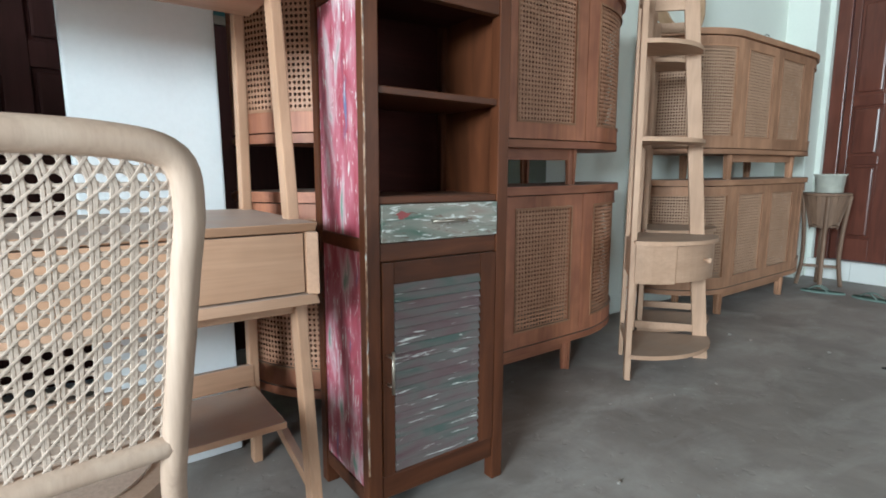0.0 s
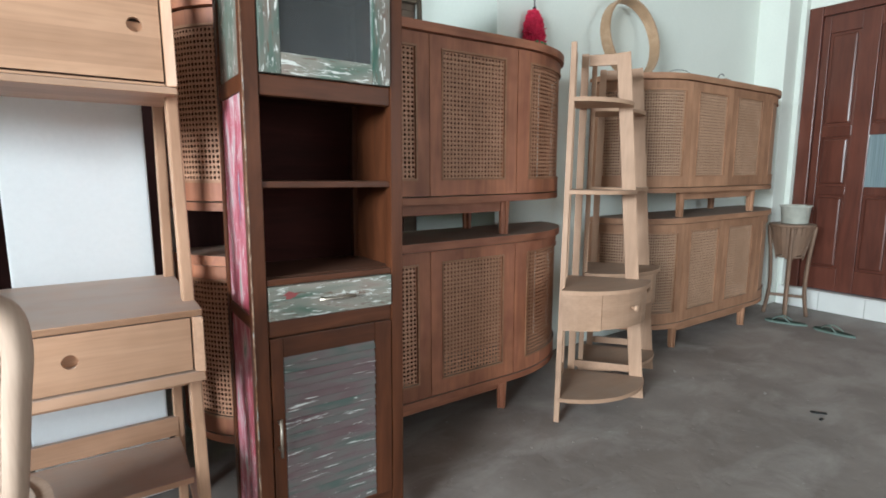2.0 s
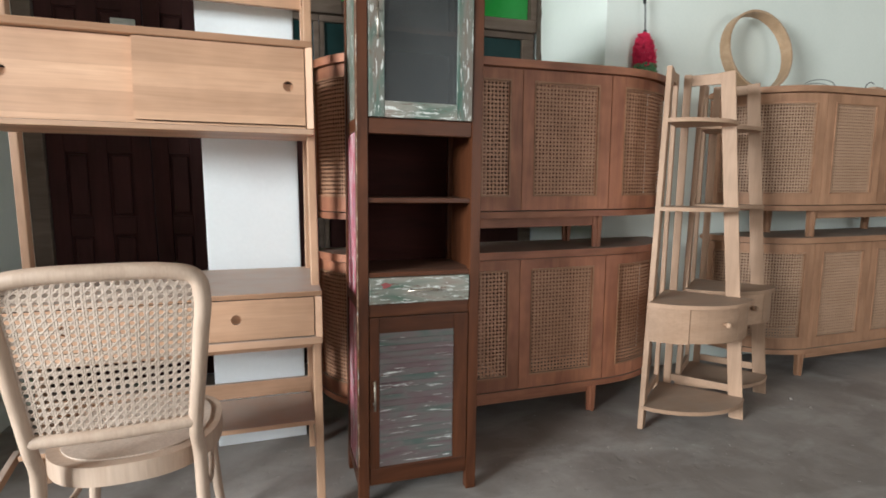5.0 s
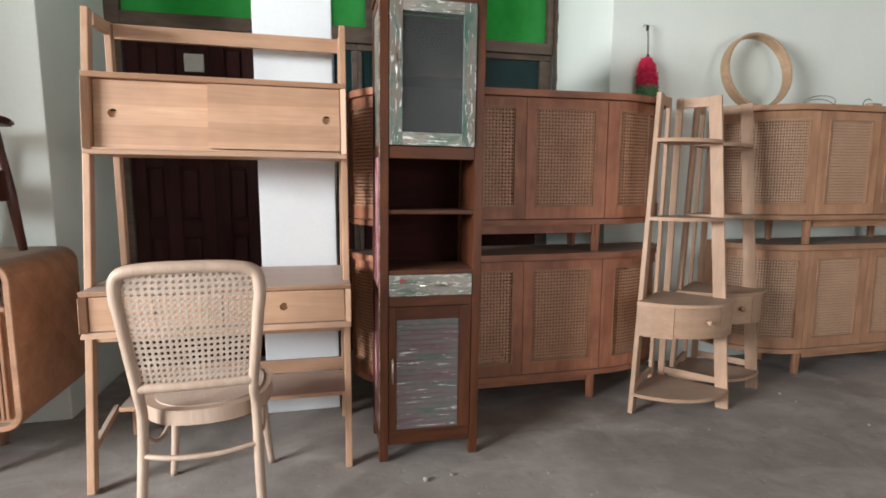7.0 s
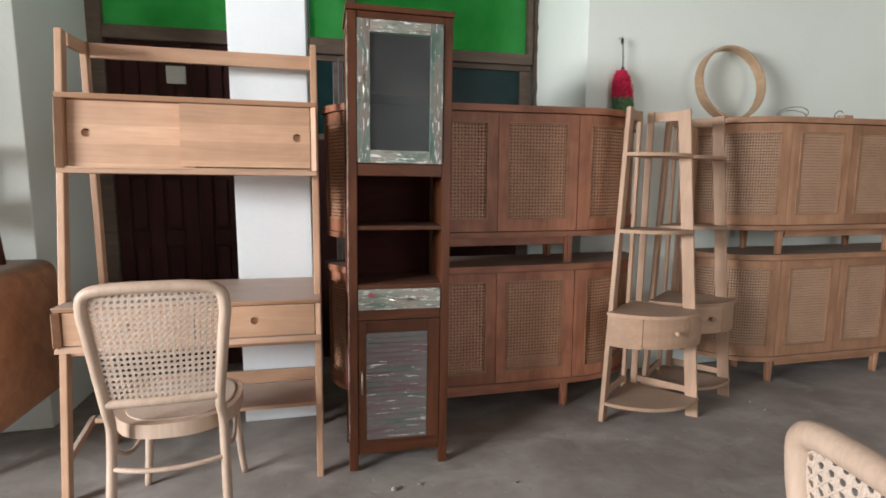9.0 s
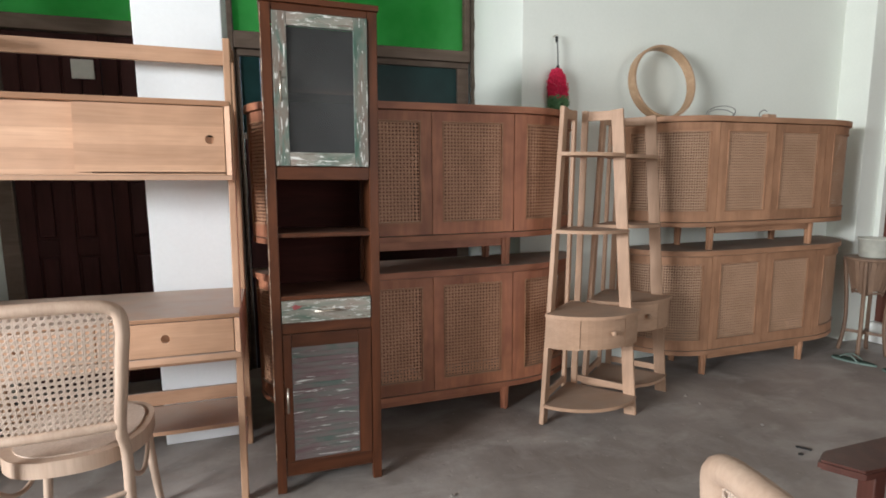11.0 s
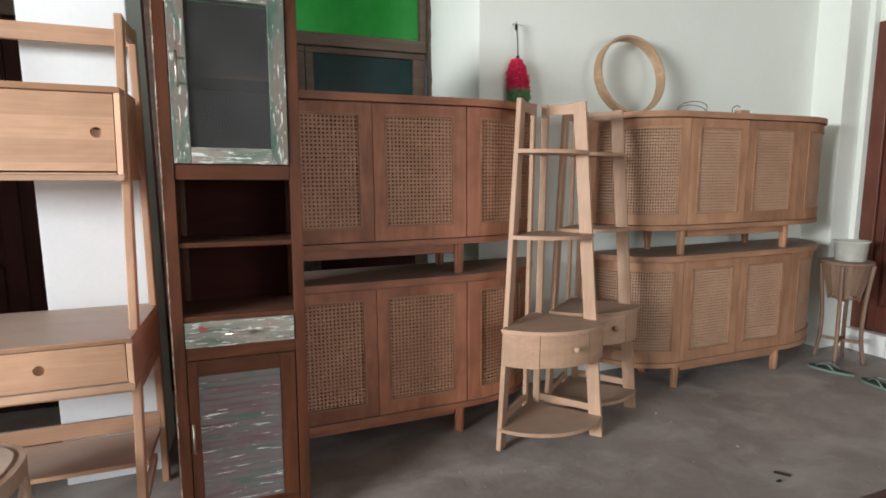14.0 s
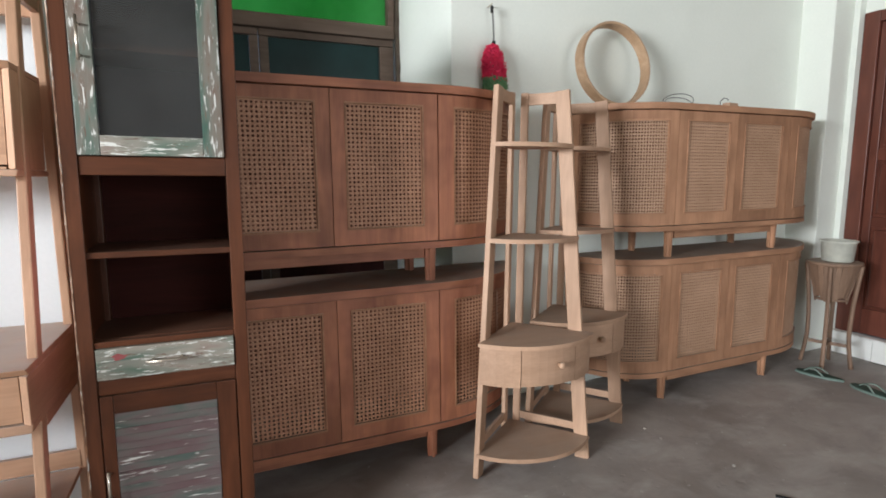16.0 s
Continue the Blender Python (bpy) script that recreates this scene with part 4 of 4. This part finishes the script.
cs1 = corner_shelf()
cs1.matrix_world = pose(2.173, 1.549, 0, 0, 1.0, -5)
copy_thing(cs1, pose(2.553, 1.752, 0, 0, 1.0, -5))


# ---- cane-back chairs ----
def cane_chair():
    """Seat centre over the origin; the back stands at -y."""
    ch = thing("cane_chair", pose(0, 0, 0), "pale bentwood chair with woven cane back and round seat", "chair", "bentwood cane chairs")
    bow = lambda x, z: -0.225 - 0.10 * (z - 0.45) - 0.05 + 0.9 * x * x * 0.35
    half = lambda z: 0.181 + 0.042 * min(1.0, max(0.0, (z - 0.5) / 0.4))
    # bent frame: up one leg, over the top, down the other
    left = [(-0.190, -0.30, 0.0), (-0.182, -0.262, 0.22), (-0.177, -0.235, 0.42)]
    up = [(-half(z) + 0.008, bow(-half(z), z), z) for z in (0.52, 0.65, 0.77, 0.85)]
    top = [(-half(0.9) + 0.026, bow(0.19, 0.9), 0.911), (-0.13, bow(0.13, 0.92), 0.930), (0, bow(0, 0.925), 0.934)]
    sideline = left + up + top
    line = spline(sideline + [(-x, y, z) for x, y, z in sideline[-2::-1]], 6)
    rad = [0.0165 if p.z < 0.5 else 0.0165 + 0.0035 * min(1, (p.z - 0.5) / 0.35) for p in line]
    tube("back_frame", ch, chair_wood, line, rad, 12)
    rail = [(x, bow(x, 0.55) + 0.002, 0.539) for x in (-0.178, -0.12, -0.06, 0, 0.06, 0.12, 0.178)]
    tube("back_rail", ch, chair_wood, spline(rail, 3), 0.017, 10, False, "", 1.0)
    def cane_at(u, v, d):
        z = 0.549 + v
        w = half(z) - 0.006 - max(0.0, (z - 0.882)) * 0.6
        x = u * w
        return Vector((x, bow(x, z) + d - 0.001, z))
    cane_weave("cane_panel", lambda u, v, d: cane_at(u / 0.2, v, d), -0.2, 0.2, 0.0, 0.368, 0.0190, chair_cane, ch, "hexagonal woven cane back")
    # seat
    bend = lambda v: math.copysign(abs(v) ** 0.8, v)
    rim = [(0.216 * bend(math.cos(a)) * (1.0 + 0.05 * math.sin(a)), -0.015 + 0.222 * bend(math.sin(a))) for a in (math.tau * k / 72 for k in range(72))]
    slab("seat_rim", ch, chair_wood, rim, 0.382, 0.434, 0.008)
    slab("seat_panel", ch, chair_cane, [(x * 0.86, y * 0.86) for x, y in rim], 0.4335, 0.438, 0.002, "pale woven seat")
    for s in (-1, 1):
        tube("front_leg", ch, chair_wood, spline([(s * 0.192, 0.165, 0.0), (s * 0.176, 0.16, 0.16), (s * 0.16, 0.155, 0.42)], 5), [0.013 + 0.005 * k / 10 for k in range(11)], 10)
        brace = [(s * 0.162, 0.15, 0.36), (s * 0.17, 0.12, 0.285), (s * 0.178, 0.0, 0.25), (s * 0.18, -0.12, 0.285), (s * 0.178, -0.238, 0.37)]
        tube("side_bow", ch, chair_wood, spline(brace, 5), 0.0085, 8)
    hoop = [(-0.178, -0.252, 0.30), (-0.12, -0.272, 0.297), (-0.06, -0.284, 0.295), (0, -0.288, 0.295), (0.06, -0.284, 0.295), (0.12, -0.272, 0.297), (0.178, -0.252, 0.30)]
    tube("stretcher", ch, chair_wood, spline(hoop, 5), 0.009, 8)
    return ch


chair1 = cane_chair()
chair1.matrix_world = pose(-0.087, 1.043, 0, 0, 0, 2.4)
copy_thing(chair1, pose(1.393, -0.759, 0, 0, 0, -100))


# ---- cabinet and stool beside the west wall ----
def slatted_cabinet():
    c = thing("slatted_cabinet", pose(-0.80, 1.20, 0), "teak cabinet with rounded corners and vertical slatted front", "cabinet")
    L, D, z0, z1, r = 1.2, 0.55, 0.245, 0.90, 0.07
    def loop(shrink):
        pts = []
        for cx, cz, a0 in ((-r, z1 - r, 0), (-L + r, z1 - r, 90), (-L + r, z0 + r, 180), (-r, z0 + r, 270)):
            for k in range(7):
                a = radians(a0 + 15 * k)
                pts.append((cx + (r - shrink) * math.cos(a), cz + (r - shrink) * math.sin(a)))
        return pts
    bm = bmesh.new()
    rings = [[bm.verts.new((x, y, z)) for x, z in loop(s)] for s, y in ((0.0, D), (0.0, 0.004), (0.004, 0.0), (0.024, 0.0), (0.026, 0.03), (0.026, D - 0.01))]
    n = len(rings[0])
    for a, b in zip(rings, rings[1:]):
        for k in range(n):
            bm.faces.new((a[k], a[(k + 1) % n], b[(k + 1) % n], b[k]))
    bm.faces.new(rings[-1]), bm.faces.new(rings[0][::-1])
    bmesh.ops.recalc_face_normals(bm, faces=bm.faces)
    part("body", bm, pale_side_x, c)
    box("drawer_front", c, pale_side_x, -0.5, -0.055, 0.012, 0.028, 0.735, 0.85, 0.004)
    box("shelf_rail", c, pale_side_x, -L + 0.03, -0.03, 0.008, 0.03, 0.712, 0.73, 0.003)
    for k in range(24):
        x = -0.05 - 0.0165 * k
        box("slat", c, pale_side_z, x - 0.011, x, 0.010, 0.024, 0.29, 0.708, 0.003)
    box("backing", c, pale_side_z, -L + 0.03, -0.035, 0.0245, 0.03, 0.275, 0.71, 0)
    for x in (-0.32, -L + 0.12):
        for y in (0.1, D - 0.1):
            tube("leg", c, pale_side_z, ((x, y, 0), (x, y, 0.245)), (0.016, 0.024), 12)
    return c


slatted_cabinet()


def stool():
    s = thing("stool", pose(-1.145, 1.43, 0.90), "dark mahogany-stained wooden stool standing on the cabinet", "stool")
    slab("seat", s, stool_wood, [(-0.2, -0.2), (0.2, -0.2), (0.235, -0.1), (0.24, 0), (0.235, 0.1), (0.2, 0.2), (-0.2, 0.2), (-0.235, 0.1), (-0.24, 0), (-0.235, -0.1)], 0.53, 0.56, 0.008)
    for x in (-1, 1):
        for y in (-1, 1):
            tube("leg", s, stool_wood, ((x * 0.205, y * 0.165, 0), (x * 0.185, y * 0.15, 0.25), (x * 0.155, y * 0.13, 0.53)), (0.016, 0.021, 0.02), 12)
        bar("side_rail", s, stool_wood, (x * 0.175, -0.14, 0.28), (x * 0.175, 0.14, 0.28), 0.022, 0.13, 0.004)
    for y in (-1, 1):
        bar("rail", s, stool_wood, (-0.165, y * 0.14, 0.28), (0.165, y * 0.14, 0.28), 0.13, 0.022, 0.004, "", (0, 0, 1))
    return s


stool()


# ---- small things on the sideboards and wall ----
def duster():
    d = thing("duster", pose(2.292, WALL_Y - 0.045, 1.745), "crimson and green fluffy duster hung by its handle on a nail", "duster")
    tube("nail", d, steel, ((0, 0.05, 0.415), (0, -0.004, 0.418)), 0.003, 6)
    tube("handle", d, wire_grey, spline([(0, 0, 0.41), (0.008, 0, 0.33), (0.012, 0, 0.22)], 4), 0.005, 8)
    tube("grip", d, black_stuff, ((0, 0, 0.405), (0.001, 0, 0.375)), 0.0085, 8)
    tube("ferrule", d, black_stuff, ((0.011, 0, 0.235), (0.013, 0, 0.215)), 0.0095, 8)
    for nm, a, b, m, count in (("fluff", 0.04, 0.215, net_red, 1400), ("fluff_tip", -0.03, 0.05, net_green, 800)):
        bm = bmesh.new()
        rnd = random.Random(3)
        for k in range(count):
            z = rnd.uniform(a, b)
            t = (z + 0.03) / 0.245
            rr = 0.066 * math.sqrt(max(0.04, 1 - max(0.0, (t - 0.45) / 0.58) ** 2)) * (1.0 if t > 0.1 else 0.88)
            g = rnd.uniform(0, math.tau)
            q = rr * math.sqrt(rnd.uniform(0.35, 1.0))
            p = Vector((0.024 - 0.02 * t + q * math.cos(g), q * 0.75 * math.sin(g), z))
            w = Vector((rnd.uniform(-1, 1), rnd.uniform(-1, 1), rnd.uniform(-1.2, 0.4))).normalized() * 0.016
            v = w.orthogonal().normalized() * 0.006
            x = w.cross(v).normalized() * 0.006
            vs = [bm.verts.new(p + o) for o in (v, -v * 0.5 + x, -v * 0.5 - x, w)]
            for i, j, l in ((0, 1, 3), (1, 2, 3), (2, 0, 3), (0, 2, 1)):
                bm.faces.new((vs[i], vs[j], vs[l]))
        part(nm, bm, m, d)
    return d


duster()


def hoop():
    h = thing("wooden_hoop", pose(3.027, 1.862, 1.66 + 0.238, -9, 0, -1), "round bent-rattan hoop leaning upright against the wall", "hoop")
    bm = bmesh.new()
    n, r0, r1, w = 40, 0.222, 0.237, 0.032
    ring = []
    for k in range(n):
        a = math.tau * k / n
        c, s = math.cos(a), math.sin(a)
        ring.append([bm.verts.new((r * c, y, r * s)) for r, y in ((r0, -w), (r0 + 0.003, -w - 0.002), (r1 - 0.003, -w - 0.002), (r1, -w), (r1, w), (r0, w))])
    for k in range(n):
        a, b = ring[k], ring[(k + 1) % n]
        for i in range(6):
            bm.faces.new((a[i], a[(i + 1) % 6], b[(i + 1) % 6], b[i]))
    bmesh.ops.recalc_face_normals(bm, faces=bm.faces)
    part("rim", bm, rattan_ring, h)
    return h


hoop()
cord = thing("cord_loop", pose(3.47, 1.80, 1.66), "loose loop of thin grey cord lying on the sideboard", "cord")
for r, tilt, rise in ((0.075, 0.3, 0.04), (0.085, 0.6, 0.052), (0.07, 0.1, 0.02)):
    tube("strand", cord, wire_grey, [(r * 1.3 * math.cos(a), r * 0.6 * math.sin(a) + 0.01 * tilt, 0.004 + rise * (1 + math.sin(a + tilt))) for a in (math.tau * k / 24 for k in range(24))], 0.0025, 6, True)
off = thing("wood_offcut", pose(3.675, 1.625, 1.66, 0, 0, 8), "small teak offcut with a twist of cord", "offcut")
box("block", off, shelf_x, -0.035, 0.05, -0.022, 0.022, 0.0, 0.03, 0.003)
tube("twist", off, wire_grey, spline([(-0.085, 0, 0.004), (-0.075, 0.01, 0.035), (-0.05, 0, 0.055), (-0.03, -0.01, 0.045)], 4), 0.003, 6)


# ---- plant stand, pot, sandals ----
def plant_stand():
    p = thing("plant_stand", pose(4.66, 1.55, 0), "dusty bamboo plant stand with a slatted basket top and three legs", "stand")
    ring = lambda r, z: [(r * math.cos(math.tau * k / 24), r * math.sin(math.tau * k / 24), z) for k in range(24)]
    tube("rim", p, bamboo, ring(0.145, 0.70), 0.012, 8, True)
    slab("tray", p, bamboo, [(0.14 * math.cos(math.tau * k / 24), 0.14 * math.sin(math.tau * k / 24)) for k in range(24)], 0.694, 0.71, 0.002)
    for k in range(26):
        a = math.tau * k / 26
        c, s = math.cos(a), math.sin(a)
        bar("slat", p, bamboo, (0.14 * c, 0.14 * s, 0.69), (0.085 * c, 0.085 * s, 0.43 + 0.05 * abs(math.sin(2 * (a - 0.4)))), 0.03, 0.007, 0.001, "", (-s, c, 0))
    tube("hoop", p, bamboo, ring(0.088, 0.46), 0.008, 8, True)
    for k in range(4):
        a = math.tau * k / 4 + 0.4
        c, s = math.cos(a), math.sin(a)
        pts = spline([(0.148 * c, 0.148 * s, 0.69), (0.122 * c, 0.122 * s, 0.44), (0.115 * c, 0.115 * s, 0.2), (0.14 * c, 0.14 * s, 0.0)], 5)
        tube("leg", p, bamboo, pts, [0.019] * len(pts), 8, False, "", 0.7)
    for a in (0.4, 0.4 + math.pi / 2):
        c, s = math.cos(a) * 0.105, math.sin(a) * 0.105
        bar("stretcher", p, bamboo, (-c, -s, 0.15), (c, s, 0.15), 0.022, 0.014, 0.002, "", (0, 0, 1))
    return p


plant_stand()
pot = thing("plastic_pot", pose(4.68, 1.545, 0.711), "milky white plastic tub on the plant stand", "tub")
bm = bmesh.new()
prof = ((0.0, 0.004), (0.082, 0.0), (0.088, 0.006), (0.098, 0.125), (0.108, 0.13), (0.108, 0.138), (0.094, 0.138), (0.085, 0.012), (0.0, 0.01))
rings = [[bm.verts.new((r * math.cos(math.tau * k / 28), r * math.sin(math.tau * k / 28), z)) for k in range(28)] for r, z in prof[1:-1]]
for a, b in zip(rings, rings[1:]):
    for k in range(28):
        bm.faces.new((a[k], a[(k + 1) % 28], b[(k + 1) % 28], b[k]))
bm.faces.new(rings[0][::-1]), bm.faces.new(rings[-1])
part("wall", bm, pot_white, pot, "", True)


def sandal():
    s = thing("sandal", pose(0, 0, 0), "worn green rubber flip-flop with pale edge lying on the floor", "sandal", "flip-flops by the door")
    out = lambda g: [((0.045 + 0.007 * math.cos(a) + g) * math.sin(a) * (0.86 + 0.14 * math.cos(a)), (0.13 + g) * math.cos(a)) for a in (-math.tau * k / 28 for k in range(28))]
    slab("sole", s, sandal_rim, out(0.004), 0.0, 0.012, 0.002, "pale green rubber edge")
    slab("footbed", s, sandal_green, out(-0.003), 0.0125, 0.016, 0.001)
    for k in (-1, 1):
        tube("strap", s, sandal_rim, spline([(0, 0.085, 0.016), (k * 0.012, 0.05, 0.04), (k * 0.03, 0.01, 0.045), (k * 0.044, -0.035, 0.016)], 5), 0.0055, 7, False, "", 0.5)
    return s


sd = sandal()
sd.matrix_world = pose(4.40, 1.43, 0, 0, 0, 14)
copy_thing(sd, pose(4.405, 1.13, 0, 0, 0, -9))


# ---- floor litter ----
scrap = thing("rubber_scrap", pose(2.94, 0.68, 0), "scraps of black rubber on the floor", "scrap")
bm = bmesh.new()
add_box(bm, -0.032, 0.032, -0.007, 0.007, 0, 0.006, 0.002, Matrix.Rotation(-0.9, 4, "Z"))
part("strip", bm, black_stuff, scrap)
bm = bmesh.new()
add_box(bm, -0.075, -0.05, -0.04, -0.028, 0, 0.006, 0.002)
part("chip", bm, black_stuff, scrap)


def crumb(x, y, r):
    c = thing("rubble_crumb", pose(x, y, 0, 0, 0, random.uniform(0, 360)), "small pale crumb of rubble on the floor", "rubble", "rubble crumbs")
    bm = bmesh.new()
    bmesh.ops.create_icosphere(bm, subdivisions=1, radius=r)
    for v in bm.verts:
        v.co *= random.uniform(0.65, 1.15)
        v.co.z = v.co.z * 0.6 + r * 0.42
    part("grain", bm, pebble, c)


for k in range(16):
    crumb(random.uniform(-0.9, 3.4), random.uniform(0.0, 1.35), random.choice((0.004, 0.005, 0.006, 0.009)))
crumb(0.72, 0.93, 0.016)


# ---- dark armchair at the open side ----
def armchair():
    a = thing("armchair", pose(1.83, -0.12, 0), "dark brown wooden armchair with maroon padded seat", "armchair")
    for y0, s in ((0.0, 1), (-0.66, -1)):
        m = [(0.0, -0.03), (0.05, -0.11), (0.6, -0.14), (0.6, 0.0), (0.06, 0.0)]
        m = m if s > 0 else [(x, -0.14 - y) for x, y in m][::-1]
        slab("arm", a, stool_wood, [(x, y + y0) for x, y in m], 0.575, 0.60, 0.006)
        for x in (0.10, 0.56):
            box("leg", a, stool_wood, x, x + 0.04, y0 - 0.10, y0 - 0.06, 0, 0.574, 0.004)
    box("seat_frame", a, stool_wood, 0.11, 0.6, -0.72, -0.08, 0.33, 0.37, 0.005)
    box("seat_pad", a, maroon_cloth, 0.09, 0.58, -0.70, -0.105, 0.372, 0.44, 0.02, "maroon padded seat")
    box("back", a, stool_wood, 0.602, 0.63, -0.80, 0.0, 0.40, 0.86, 0.006)
    return a


armchair()
